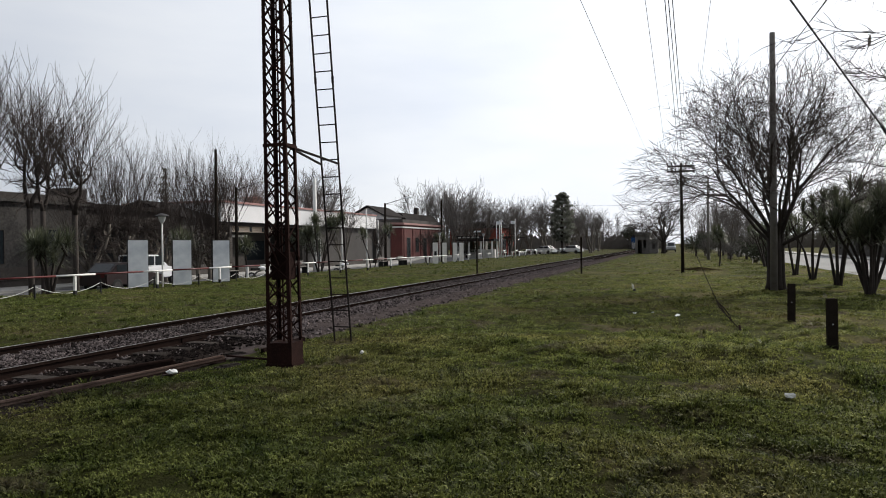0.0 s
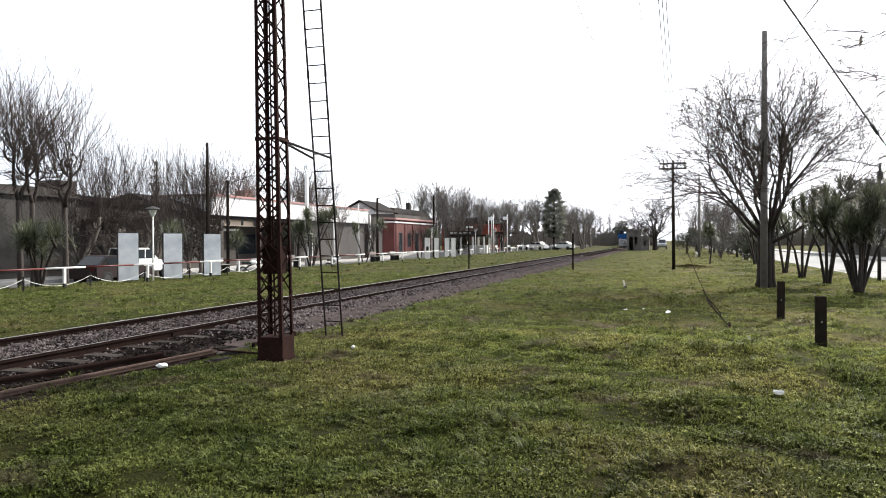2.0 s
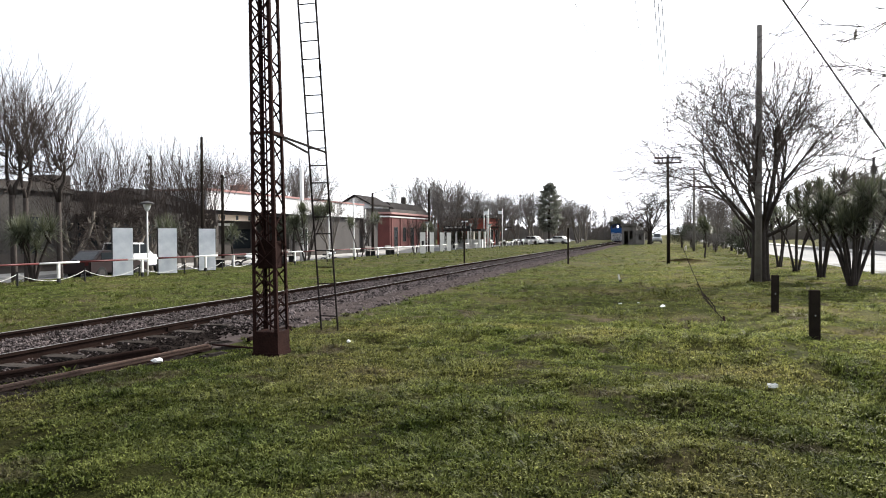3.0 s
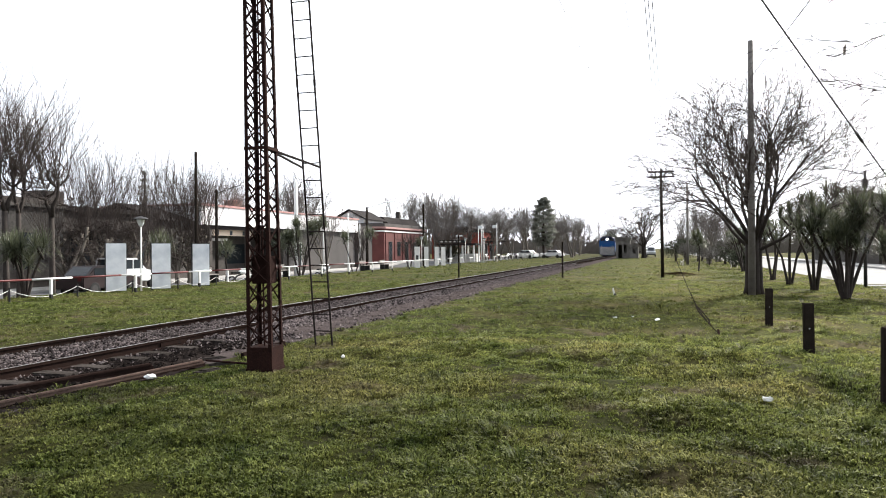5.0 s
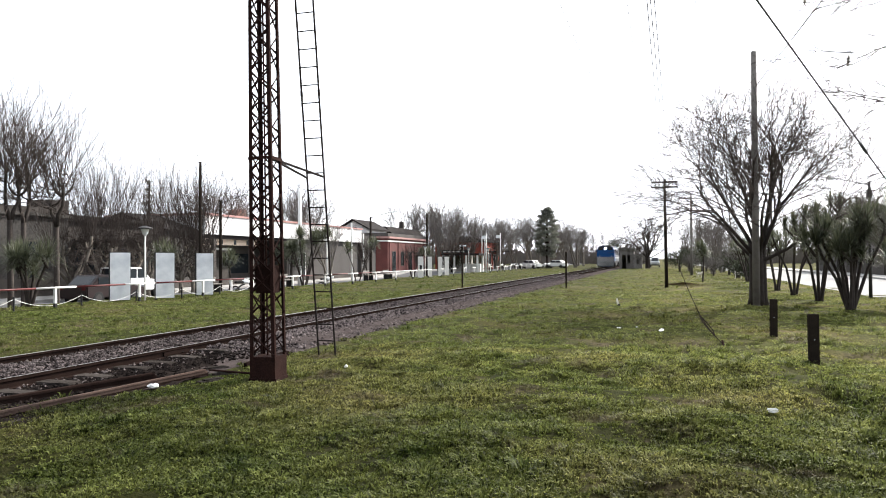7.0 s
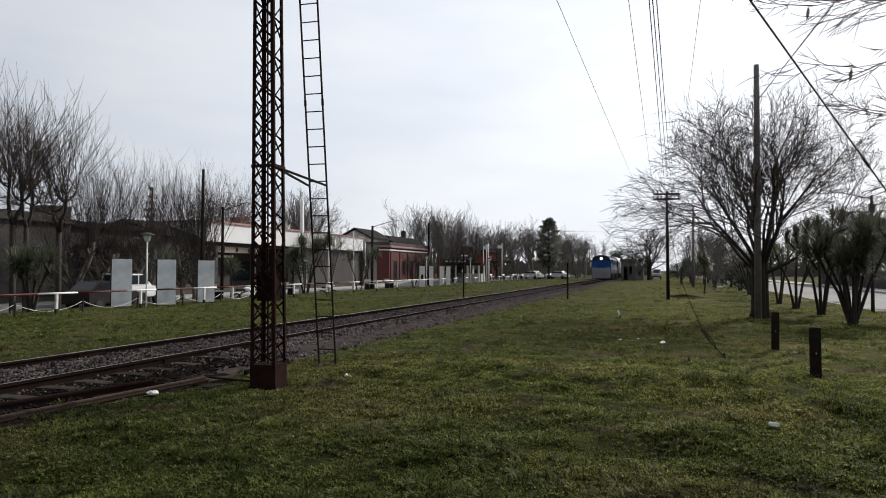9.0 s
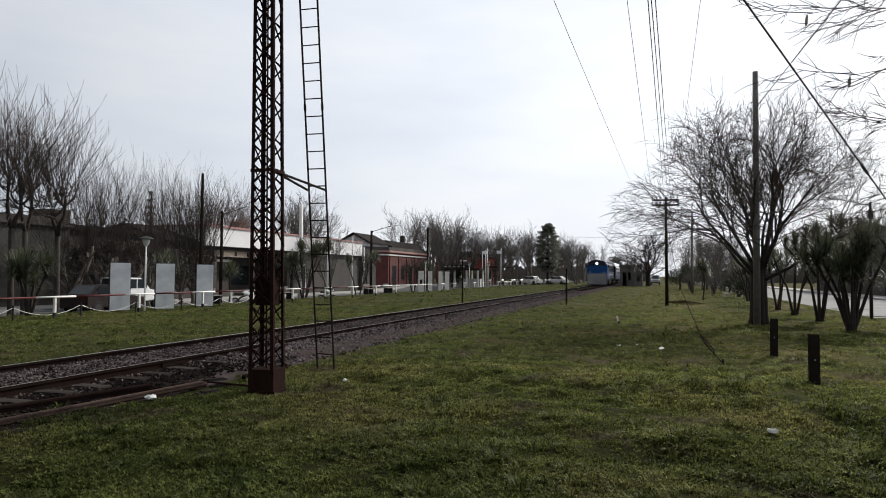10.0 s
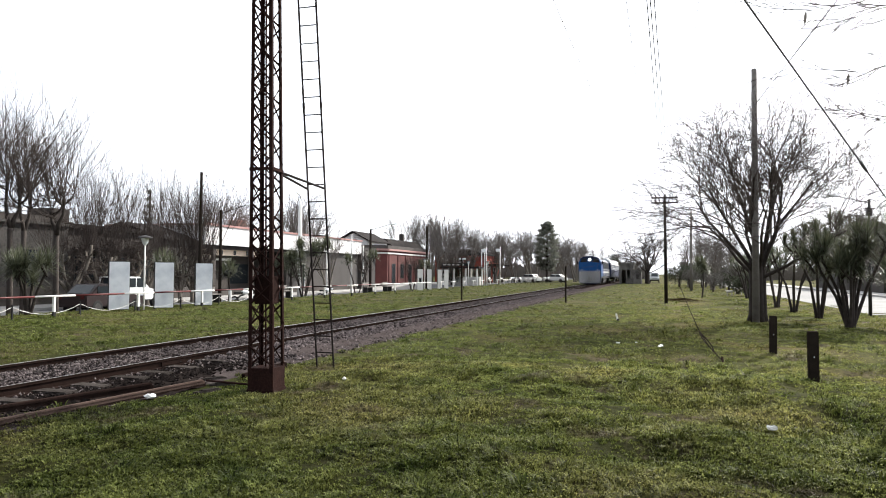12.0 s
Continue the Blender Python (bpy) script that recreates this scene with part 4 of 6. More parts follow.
def build_mast():
    t = thing("lattice_mast", (-5.185, 8.54, 0), "rusty riveted lattice signal mast beside the track", "mast")
    t.rotation_euler.y, t.rotation_euler.z = radians(-0.85), radians(5.0)
    H, half0, half1 = 8.4, 0.185, 0.135
    def half(z):
        return half0 + (half1 - half0) * z / H
    for ix in (-1, 1):
        for iy in (-1, 1):
            part("leg", angle_bar((ix * half0, iy * half0, -0.05), (ix * half1, iy * half1, H), 0.05, 0.012, (-ix, -iy)), RUST, t, bevel=0.002)
    part("base_box", Shape().span((-0.187, -0.187, -0.05), (0.187, 0.187, 0.33)), RUST, t, "rusty plate box round the foot", bevel=0.004)
    part("footing", Shape().span((-0.2, -0.2, -0.1), (0.2, 0.2, 0.05)), RUST, t, "rusty foot plate", bevel=0.01)
    # zigzag lacing on all four faces
    step, z, k = 0.28, 0.36, 0
    while z < H - 0.3:
        a, b = half(z) - 0.012, half(z + step) - 0.012
        flip = 1 if k % 2 else -1
        for face in range(4):
            for cross in (1, -1):
                f = flip * cross
                p, q = [(-f * a, -a - 0.004 * cross, z), (f * b, -b - 0.004 * cross, z + step)]
                if cross < 0 and face in (1, 2):
                    continue
                c, s_ = ((1, 0), (0, 1), (-1, 0), (0, -1))[face]
                turn = lambda v: (v[0] * c - v[1] * s_, v[0] * s_ + v[1] * c, v[2])
                part("lacing_bar", Shape().tube([turn(p), [(u + w) / 2 for u, w in zip(turn(p), turn(q))], turn(q)], [0.017, 0.0105, 0.017], 4), RUST, t)
        z += step
        k += 1
    for z in (3.04, 5.6):
        h = half(z)
        part("tie_plate", Shape().span((-h - 0.006, -h - 0.012, z), (h + 0.006, -h - 0.003, z + 0.045)), RUST, t)
        part("tie_plate", Shape().span((h + 0.003, -h, z), (h + 0.012, h, z + 0.045)), RUST, t)
    box = part("relay_box", Shape().span((-0.13, -0.11, 1.2), (0.14, 0.12, 1.58)), RUST, t, "dark rusty iron box inside the mast", bevel=0.01)
    part("hinge", Shape().tube([(0.145, -0.1, 1.25), (0.145, -0.1, 1.53)], 0.008, 6), RUST, box)
    part("conduit", Shape().tube([(-0.02, 0.02, 0.3), (-0.02, 0.02, 5), (-0.02, 0.02, H - 0.2)], 0.012, 6), RUST, t)
    part("lever", Shape().tube([(-0.16, -0.2, 1.85), (-0.06, -0.19, 1.62), (0.02, -0.17, 1.4)], 0.012, 6), RUST, t)
    # two stays that hold the ladder
    for dx in (-0.14, 0.14):
        part("ladder_stay", Shape().tube([(0.15, 0.14 if dx > 0 else -0.12, 3.05), (dx * 1.08 - 0.048, 1.915, 3.03)], 0.019, 6), LADDER_STEEL, t)

    ladder = thing("steel_ladder", (-5.47, 10.9, 0), "thin dark steel ladder leaning to the mast", "ladder")
    top = Vector((0.07, -1.3, 8.63))
    base = Vector((0, 0, -0.05))
    across = Vector((0.155, 0.005, 0))
    for f in (-1, 1):
        a, b = base + across * f, base + across * f + top
        part("side_rail", Shape().tube([a, a.lerp(b, 0.5), b], 0.016, 6), LADDER_STEEL, ladder)
        for h in (0.514,):
            c = a.lerp(b, h)
            part("splice", Shape().tube([c - top * 0.006, c + top * 0.006], 0.021, 6), LADDER_STEEL, ladder)
    rung = Shape().tube([-across, across], 0.0105, 5).mesh("rung", LADDER_STEEL)
    for i in range(29):
        c = base.lerp(base + top, (0.32 + i * 0.287) / 8.73)
        part("rung", rung, LADDER_STEEL, ladder, at=Matrix.Translation(c))


build_mast()


# ---- posts, poles, wires ----
def build_posts():
    rng = random.Random(3)
    for x, y, h, lean in ((2.285, 8.1, 0.83, 0.5), (2.24, 11.73, 0.8, -0.6), (2.27, 15.8, 0.8, 0.4)):
        t = thing("fence_post", (x, y, 0), "short dark timber fence post in grass", "post", "row of short posts", rz=rng.uniform(-6, 6))
        t.rotation_euler.y = radians(lean)
        part("post", Shape().span((-0.07, -0.07, -0.25), (0.07, 0.07, h)), TAR_WOOD, t, bevel=0.008)
        for z in (0.42,):
            part("bolt", Shape().tube([(0.0, -0.066, z), (0.0, -0.08, z)], 0.009, 6), GALV, t)


def pole(name, at, label, height, r, material=POLE_WOOD, lean=(0, 0), group="", category="pole"):
    t = thing(name, at, label, category, group)
    s = Shape().tube([(0, 0, -0.3 - sunk(at[0], at[1])), (lean[0] * 0.4, lean[1] * 0.4, height * 0.4), (lean[0], lean[1], height)], [r, r * 0.9, r * 0.72], 10)
    s.smooth = True
    part("shaft", s, material, t)
    return t


def insulator(t, x, z):
    s = Shape().tube([(x, 0, z), (x, 0, z + 0.06), (x, 0, z + 0.08), (x, 0, z + 0.13), (x, 0, z + 0.16)], [0.012, 0.012, 0.035, 0.04, 0.015], 7)
    part("insulator", s, GLASS, t)


def wire(label, a, b, r, sag=0.0, name="overhead_wire"):
    a, b = Vector(a), Vector(b)
    pts = [a.lerp(b, i / 14) - Vector((0, 0, sag * 4 * (i / 14) * (1 - i / 14))) for i in range(15)]
    s = Shape().tube([p - a for p in pts], r, 5)
    s.smooth = True
    return single(name, s, CABLE, a, label, "wire", "overhead wires")


def beyond(a, b, y):
    a, b = Vector(a), Vector(b)
    return a + (b - a) * ((y - a.y) / (b.y - a.y))


def build_poles():
    b = pole("telegraph_pole", (0.44, 40.6, 0), "dark telegraph pole with two crossarms", 6.1, 0.1, TAR_WOOD, lean=(-0.06, 0))
    for z in (5.9, 5.62):
        part("crossarm", Shape().span((-0.78, -0.13, z - 0.05), (0.66, -0.05, z + 0.05)), TAR_WOOD, b, bevel=0.008)
        for x in (-0.72, -0.5, -0.28, 0.22, 0.42, 0.6):
            insulator(b, x - 0.05, z + 0.05)
    pole("utility_pole", (3.2, 25.9, 0), "tall grey timber pole before the bare tree", 8.75, 0.125, POLE_WOOD, lean=(0.0, 0))
    c = pole("telegraph_pole", (3.2, 73.7, 0), "distant grey telegraph pole", 8.2, 0.14, POLE_WOOD)
    part("crossarm", Shape().span((-0.7, -0.15, 7.6), (0.7, -0.05, 7.72)), POLE_WOOD, c)
    single("marker_post", Shape().span((-0.045, -0.045, -0.3), (0.045, 0.045, 2.05)), TAR_WOOD, (-4.97, 39.6, 0), "slim dark iron post beside the ballast", "post", bevel=0.006)
    s = thing("marker_post", (-10.95, 39.2, 0), "slim dark post with a small top bar", "post")
    part("shaft", Shape().span((-0.04, -0.04, -0.3), (0.04, 0.04, 2.5)), TAR_WOOD, s, bevel=0.006)
    part("top_bar", Shape().span((-0.16, -0.03, 2.42), (0.22, 0.03, 2.5)), GALV, s)
    pole("utility_pole", (-21.4, 29.0, 0), "dark slender pole behind the sheet panels", 6.5, 0.09, TAR_WOOD)
    d = pole("street_lamp", (-23.6, 33.8, 0), "dark pole with a long lamp arm", 5.1, 0.1, TAR_WOOD)
    part("arm", Shape().tube([(0, 0, 4.9), (0.9, 1.2, 5.5)], 0.025, 6), STEEL, d)
    part("lantern", Shape().tube([(0.85, 1.15, 5.48), (1.15, 1.55, 5.56)], [0.05, 0.09], 7), GALV, d)
    e = pole("street_lamp", (-28.4, 66.5, 0), "dark pole with an angled lamp arm", 6.1, 0.15, TAR_WOOD)
    part("arm", Shape().tube([(0, 0, 6.0), (1.6, 1.6, 6.7)], 0.035, 6), STEEL, e)
    part("lantern", Shape().tube([(1.5, 1.5, 6.66), (2.1, 2.1, 6.8)], [0.06, 0.1], 7), GALV, e)
    pole("utility_pole", (-26.6, 79.5, 0), "dark timber pole by the red shop", 7.2, 0.14, TAR_WOOD)
    for x, y, h in ((-28.6, 52.0, 7.4), (-28.7, 62.5, 5.3), (-29.0, 66.0, 4.4), (-28.6, 57.0, 4.8)):
        pole("pipe_post", (x, y, 0), "pale painted steel pipe post", h, 0.08 if h < 7 else 0.2, WHITE)
    for x, y in ((-20.62, 24.25), (-23.8, 70.5), (-22.2, 82.5), (-20.6, 86.0)):
        l = pole("park_lamp", (x, y, 0), "white lamp post with a shallow dished shade", 2.75, 0.04, WHITE, category="lamp", group="park lamps")
        part("globe", Shape().tube([(0, 0, 2.72), (0, 0, 2.8), (0, 0, 3.0)], [0.05, 0.11, 0.17], 12), GALV, l, "pale conical lamp glass")
        part("shade", Shape().tube([(0, 0, 3.0), (0, 0, 3.03), (0, 0, 3.09), (0, 0, 3.14)], [0.28, 0.3, 0.2, 0.03], 14), STEEL, l, "shallow dark lamp shade")
    for i, (x, y, h) in enumerate(((-21.0, 86.8, 5.0), (-21.6, 88.4, 4.9), (-22.4, 90.0, 4.8), (-20.2, 91.4, 5.2))):
        f = pole("flagpole", (x, y, 0), "white flagpole in the square", h, 0.06, WHITE, group="flagpoles")
        if i in (0, 3):
            part("flag", Shape().box((-0.32, 0.1, h - 0.5), (0.6, 0.03, 0.4), rz=12), GALV, f, "pale hanging flag")
    # east street lamp with a long arm
    r = pole("street_lamp", (8.2, 32.0, 0), "grey street lamp pole with a long arm", 4.75, 0.07, STEEL)
    part("arm", Shape().tube([(0, 0, 4.6), (-1.2, 0.3, 4.95)], 0.02, 6), STEEL, r)
    part("lantern", Shape().tube([(-1.1, 0.27, 4.92), (-1.45, 0.36, 5.0)], [0.04, 0.085], 8), GALV, r)
    part("switch_box", Shape().span((-0.09, -0.09, 4.05), (0.09, 0.09, 4.4)), STEEL, r)
    # wires
    for x0, x1, z in ((-0.15, -0.15, 5.95), (0.05, -0.1, 5.95), (0.2, -0.04, 5.94)):
        a = (0.44 + x0, 40.5, 6.1)
        wire("thin telegraph wire over the green", a, beyond(a, (x1, 11.0, z), -6.0), 0.0085, 0.05)
    a = (-0.3, 40.5, 5.75)
    wire("thin telegraph wire over the green", a, beyond(a, (-0.46, 11.0, 5.98), -6.0), 0.005, 0.05)
    a = (-1.46, 95.0, 9.2)
    wire("long thin wire over the green", a, beyond(a, (-1.87, 12.86, 6.87), -6.0), 0.006, 0.1)
    a = (0.9, 40.6, 6.1)
    wire("thin telegraph wire over the green", a, beyond(a, (0.65, 11.0, 6.2), -6.0), 0.004, 0.05)
    a = (3.16, 25.9, 7.44)
    wire("thin wire from the tall pole", a, beyond(a, (2.92, 12.67, 6.28), -4.0), 0.0115)
    wire("thin wire from the tall pole", (3.16, 25.9, 7.4), beyond(a, (2.84, 12.67, 6.24), -4.0), 0.004)
    wire("slack stay hanging in the tree", (3.16, 25.9, 7.1), (1.9, 26.6, 4.2), 0.012, 0.05)
    # thick service cable with a sleeve
    a, b = Vector((9.2, 24.57, 0.0)), Vector((1.38, 12.93, 6.54))
    far_end = a + (b - a) * 1.9
    wire("thick black stay cable running to the ground", a, far_end, 0.019, 0.0, "stay_cable")
    c = a.lerp(b, 0.62)
    single("cable_sleeve", Shape().tube([-(b - a) * 0.012, (b - a) * 0.012], [0.035, 0.035], 7), BLACK, c, "black sleeve clamped on the stay cable", "clamp")
    # street wires across the west side
    wire("wire across the street", (-26.6, 79.5, 7.0), (0.0, 110.0, 7.6), 0.012, 0.4)
    wire("wire across the street", (-26.6, 79.5, 7.0), (-28.4, 66.5, 6.0), 0.01, 0.2)
    wire("wire across the street", (-30.0, 150.0, 7.5), (8.0, 120.0, 6.2), 0.014, 0.3)
    wire("wire along the shops", (-23.6, 33.8, 5.0), (-28.6, 52.0, 6.5), 0.008, 0.2)
    # guy of the telegraph pole
    g = thing("guy_wire", (1.17, 14.3, 0.04), "slack rusty guy wire with a twisted strainer", "wire")
    pts = [Vector(p) for p in ((0, 0, -0.03), (-0.1, 0.95, 0.05), (-0.24, 2.9, 0.26), (-0.32, 6.7, 0.63), (-0.45, 12.7, 1.3), (-0.62, 21.5, 3.2), (-0.7, 26.2, 5.4))]
    part("strand", Shape().tube(pts, 0.011, 5), TAR_WOOD, g)
    for o in (-0.032, 0.032):
        part("strainer", Shape().tube([(-0.09, 0.85, 0.05), (-0.12 + o, 1.3, 0.11), (-0.2 + o * 1.2, 2.3, 0.2), (-0.25, 3.0, 0.27)], 0.015, 5), TAR_WOOD, g)
    part("anchor", Shape().tube([(0.02, -0.12, -0.12), (0, 0.1, 0.03)], 0.02, 6), RUST, g)


build_posts()
build_poles()


# ---- panels, barrier, benches on the west side ----
def build_west_edge():
    for i, (x, y) in enumerate(((-21.1, 23.35), (-20.4, 25.2), (-20.4, 27.95))):
        t = thing("sheet_panel", (x, y, 0), "blank galvanised sheet panel in a dark frame", "panel", "blank panels", rz=50)
        part("face", Shape().span((-0.38, -0.1, 0.06), (0.38, -0.062, 2.0)), GALV, t, "dull grey metal sheet", bevel=0.004)
        part("body", Shape().span((-0.4, -0.06, 0.05), (0.4, 0.12, 2.02)), BLACK, t, bevel=0.006)
        for sx in (-0.36, 0.36):
            part("foot", Shape().span((sx - 0.04, -0.04, -0.1), (sx + 0.04, 0.06, 0.05)), BLACK, t)
    for x, y, w in ((-21.0, 60.9, 0.5), (-21.4, 64.8, 0.42), (-21.4, 68.2, 0.42), (-21.3, 70.2, 0.45)):
        t = thing("sign_totem", (x, y, 0), "white painted upright sign board", "sign", "white totems", rz=20)
        part("board", Shape().span((-w / 2, -0.08, 0), (w / 2, 0.08, 1.95)), WHITE, t, bevel=0.006)
        if y < 62:
            part("emblem", Shape().span((-0.11, -0.088, 0.75), (0.11, -0.081, 1.15)), BLACK, t, "dark plain emblem")
    # pipe barrier along the street edge: red and white lengths on white posts with black feet
    b = thing("pipe_barrier", (-20.0, 0, 0), "low pipe barrier with faded red and white bands", "barrier")
    y, k = 10.1, 0
    while y < 118:
        z = 0.74
        long, white = (2.4, False) if k % 2 else (1.7, True)
        if y > 45:
            white = True
        s = Shape().tube([(0, y, z), (0, y + long, z)], 0.034, 8)
        s.smooth = True
        if y < 58 or k % 2 == 0:
            part("pipe", s, WHITE if white else RED_PAINT, b, "white pipe length" if white else "faded red pipe length")
        if k % 2 == 0:
            for dy in (0.8,):
                part("post", Shape().span((-0.04, y + dy - 0.04, 0.2), (0.04, y + dy + 0.04, z - 0.03)), WHITE, b)
                part("post_foot", Shape().span((-0.045, y + dy - 0.045, -0.2), (0.045, y + dy + 0.045, 0.2)), BLACK, b)
        y += long
        k += 1
    # white slack chain under it
    c = Shape()
    y = 12.0
    while y < 34:
        pts = [(0, y + 2.8 * i / 8, 0.42 - 0.3 * 4 * (i / 8) * (1 - i / 8)) for i in range(9)]
        c.tube(pts, 0.009, 5)
        y += 2.8
    single("chain", c, WHITE, (-20.15, 0, 0), "white slack chain between low posts", "chain")
    for i in range(9):
        single("chain_post", Shape().tube([(0, 0, -0.1), (0, 0, 0.5)], 0.03, 7), BLACK, (-20.15, 12.0 + 2.8 * i, 0), "short black post that holds the chain", "post", "chain posts")
    for x, y in ((-22.2, 31.0), (-22.2, 38.5), (-22.4, 52.0), (-22.3, 56.0)):
        t = thing("bench", (x, y, 0), "dark slatted bench by the barrier", "bench", "benches", rz=90)
        for dy in (-0.16, 0.0, 0.16):
            part("slat", Shape().span((-0.65, dy - 0.06, 0.42), (0.65, dy + 0.06, 0.46)), POLE_WOOD, t)
        for dx in (-0.5, 0.5):
            part("leg", Shape().span((dx - 0.03, -0.2, -0.05), (dx + 0.03, 0.2, 0.42)), BLACK, t)
        part("backrest", Shape().span((-0.65, 0.2, 0.55), (0.65, 0.24, 0.8)), POLE_WOOD, t)
    for x, y in ((-23.0, 35.2), (-23.2, 46.2), (-23.4, 98.0), (-22.8, 103.5), (-22.6, 110.0), (-22.0, 114.5), (-23.4, 116.0), (-19.9, 121.5), (-19.2, 123.0), (-18.9, 125.2)):
        build_motorbike(x, y)


def build_motorbike(x, y):
    t = thing("motorbike", (x, y, 0), "dark small motorbike parked at the kerb", "motorbike", rz=70)
    for dx in (-0.6, 0.6):
        w = Shape().tube([(dx + 0.26 * math.cos(i * math.pi / 8), 0, 0.3 + 0.26 * math.sin(i * math.pi / 8)) for i in range(17)], 0.045, 6)
        part("wheel", w, RUBBER, t)
    part("frame", Shape().tube([(-0.6, 0, 0.3), (-0.2, 0, 0.6), (0.35, 0, 0.75), (0.6, 0, 0.3)], 0.05, 6), STEEL, t)
    part("tank", Shape().ellipsoid((0.15, 0, 0.8), (0.3, 0.13, 0.14)), CAR_WHITE, t)
    part("saddle", Shape().span((-0.6, -0.12, 0.72), (-0.05, 0.12, 0.84)), RUBBER, t, bevel=0.03)
    part("handlebar", Shape().tube([(0.4, -0.3, 1.0), (0.45, 0, 0.95), (0.4, 0.3, 1.0)], 0.018, 6), STEEL, t)
    part("headlamp", Shape().ellipsoid((0.55, 0, 0.9), (0.09, 0.09, 0.09)), GALV, t)


build_west_edge()


# ---- buildings ----
def opening(t, x, y0, y1, z0, z1, kind="window", frame_mat=WHITE):
    """A recessed window or door in a wall that faces +x at x."""
    p = part(kind, Shape().span((x - 0.12, y0, z0), (x + 0.012, y1, z1)), GLASS, t, "dark recessed " + kind)
    w = 0.07
    for lo, hi in (((y0 - w, z0 - w), (y0, z1 + w)), ((y1, z0 - w), (y1 + w, z1 + w)), ((y0, z1), (y1, z1 + w)), ((y0, z0 - w), (y1, z0))):
        part("frame", Shape().span((x - 0.1, lo[0], lo[1]), (x + 0.05, hi[0], hi[1])), frame_mat, p)
    if kind == "window":
        part("mullion", Shape().span((x - 0.1, (y0 + y1) / 2 - 0.03, z0), (x + 0.035, (y0 + y1) / 2 + 0.03, z1)), frame_mat, p)


def build_buildings():
    X = -34.2
    # old stucco house
    t = thing("stucco_house", (0, 0, 0), "old grey stucco house front with stained walls", "house")
    part("foundation", Shape().span((X - 8, 14.0, -0.9), (X -0.01, 33.6, -0.004)), DARK_STUCCO, t)
    part("wall", Shape().span((X - 9, 14.0, 0), (X, 33.6, 4.25)), STUCCO, t)
    part("cornice", Shape().span((X - 9.1, 13.9, 4.253), (X + 0.22, 33.7, 4.45)), STUCCO, t, bevel=0.03)
    part("parapet", Shape().span((X - 8.8, 14.2, 4.45), (X + 0.05, 33.5, 4.8)), DARK_STUCCO, t)
    part("plinth", Shape().span((X - 0.1, 14.0, 0.0), (X + 0.06, 33.6, 0.7)), DARK_STUCCO, t)
    part("water_tank", Shape().span((X - 2.6, 33.0, 4.5), (X - 0.8, 34.4, 5.4)), DARK_STUCCO, t, "dark rooftop tank house")
    for y0, y1, z0, z1, kind in ((16.5, 17.9, 0.9, 2.9, "window"), (20.0, 21.2, 0.14, 2.8, "door"), (24.2, 25.8, 0.9, 2.7, "window"), (27.0, 28.0, 0.9, 2.7, "window"), (30.2, 31.4, 0.14, 2.8, "door")):
        opening(t, X, y0, y1, z0, z1, kind, DARK_STUCCO)
    sign = part("sign_board", Shape().span((X + 0.02, 23.9, 3.0), (X + 0.1, 26.2, 3.75)), WHITE, t, "faded white shop sign")
    for z in (3.15, 3.38, 3.58):
        part("lettering_bar", Shape().span((X + 0.1, 24.1, z), (X + 0.106, 26.0, z + 0.09)), BLACK, sign)
    # low dark shops
    t = thing("dark_shop", (0, 0, 0), "low dark shop row with shaded fronts", "shop")
    part("foundation", Shape().span((X - 8, 33.75, -0.9), (X -0.31, 42.2, -0.004)), DARK_STUCCO, t)
    part("wall", Shape().span((X - 9, 33.75, 0), (X - 0.3, 42.2, 4.2)), DARK_STUCCO, t)
    part("roof", Shape().span((X - 9.2, 33.75, 4.2), (X + 0.0, 42.2, 4.5)), ROOF, t)
    part("canopy", Shape().span((X - 0.3, 34.2, 2.9), (X + 1.3, 41.8, 3.05)), ROOF, t)
    for y0, y1, kind in ((34.4, 36.0, "window"), (36.6, 37.6, "door"), (38.2, 41.2, "window")):
        opening(t, X - 0.3, y0, y1, 0.5 if kind == "window" else 0.14, 2.5, kind, STUCCO)
    t = thing("pale_house", (0, 0, 0), "small pale grey house with a dark roof", "house")
    part("foundation", Shape().span((X - 8, 42.4, -0.9), (X -0.11, 46.2, -0.004)), DARK_STUCCO, t)
    part("wall", Shape().span((X - 8, 42.4, 0), (X - 0.1, 46.2, 3.9)), STUCCO, t)
    part("roof", Shape().prism([(X - 8.3, 3.9), (X + 0.3, 3.9), (X - 4, 5.3)], "y", 42.3, 46.3), ROOF, t)
    opening(t, X - 0.1, 43.6, 44.8, 0.9, 2.4, "window")
    # long white service building
    t = thing("white_service_building", (0, 0, 0), "long low building with a broad white fascia", "building")
    part("foundation", Shape().span((X - 8, 46.4, -0.9), (X -0.01, 76.3, -0.004)), DARK_STUCCO, t)
    part("back_wall", Shape().span((X - 9, 46.4, 0), (X - 3.2, 60.0, 3.7)), DARK_STUCCO, t)
    part("fascia", Shape().span((X - 9.2, 46.4, 3.75), (X + 0.4, 76.4, 5.25)), FASCIA, t, "clean white fascia band", bevel=0.02)
    part("fascia_trim", Shape().span((X - 9.3, 46.3, 5.25), (X + 0.5, 76.5, 5.42)), PINK_TRIM, t, "faded red coping")
    part("soffit_band", Shape().span((X - 9.0, 46.5, 3.45), (X + 0.2, 60.0, 3.745)), ROOF, t)
    band = part("clerestory", Shape().span((X - 0.5, 47.2, 2.95), (X - 0.38, 55.0, 3.45)), CREAM, t, "cream clerestory band")
    for i in range(4):
        y0 = 47.6 + i * 1.9
        part("pane", Shape().span((X - 0.38, y0, 3.02), (X - 0.365, y0 + 0.35, 3.4)), GLASS, band)
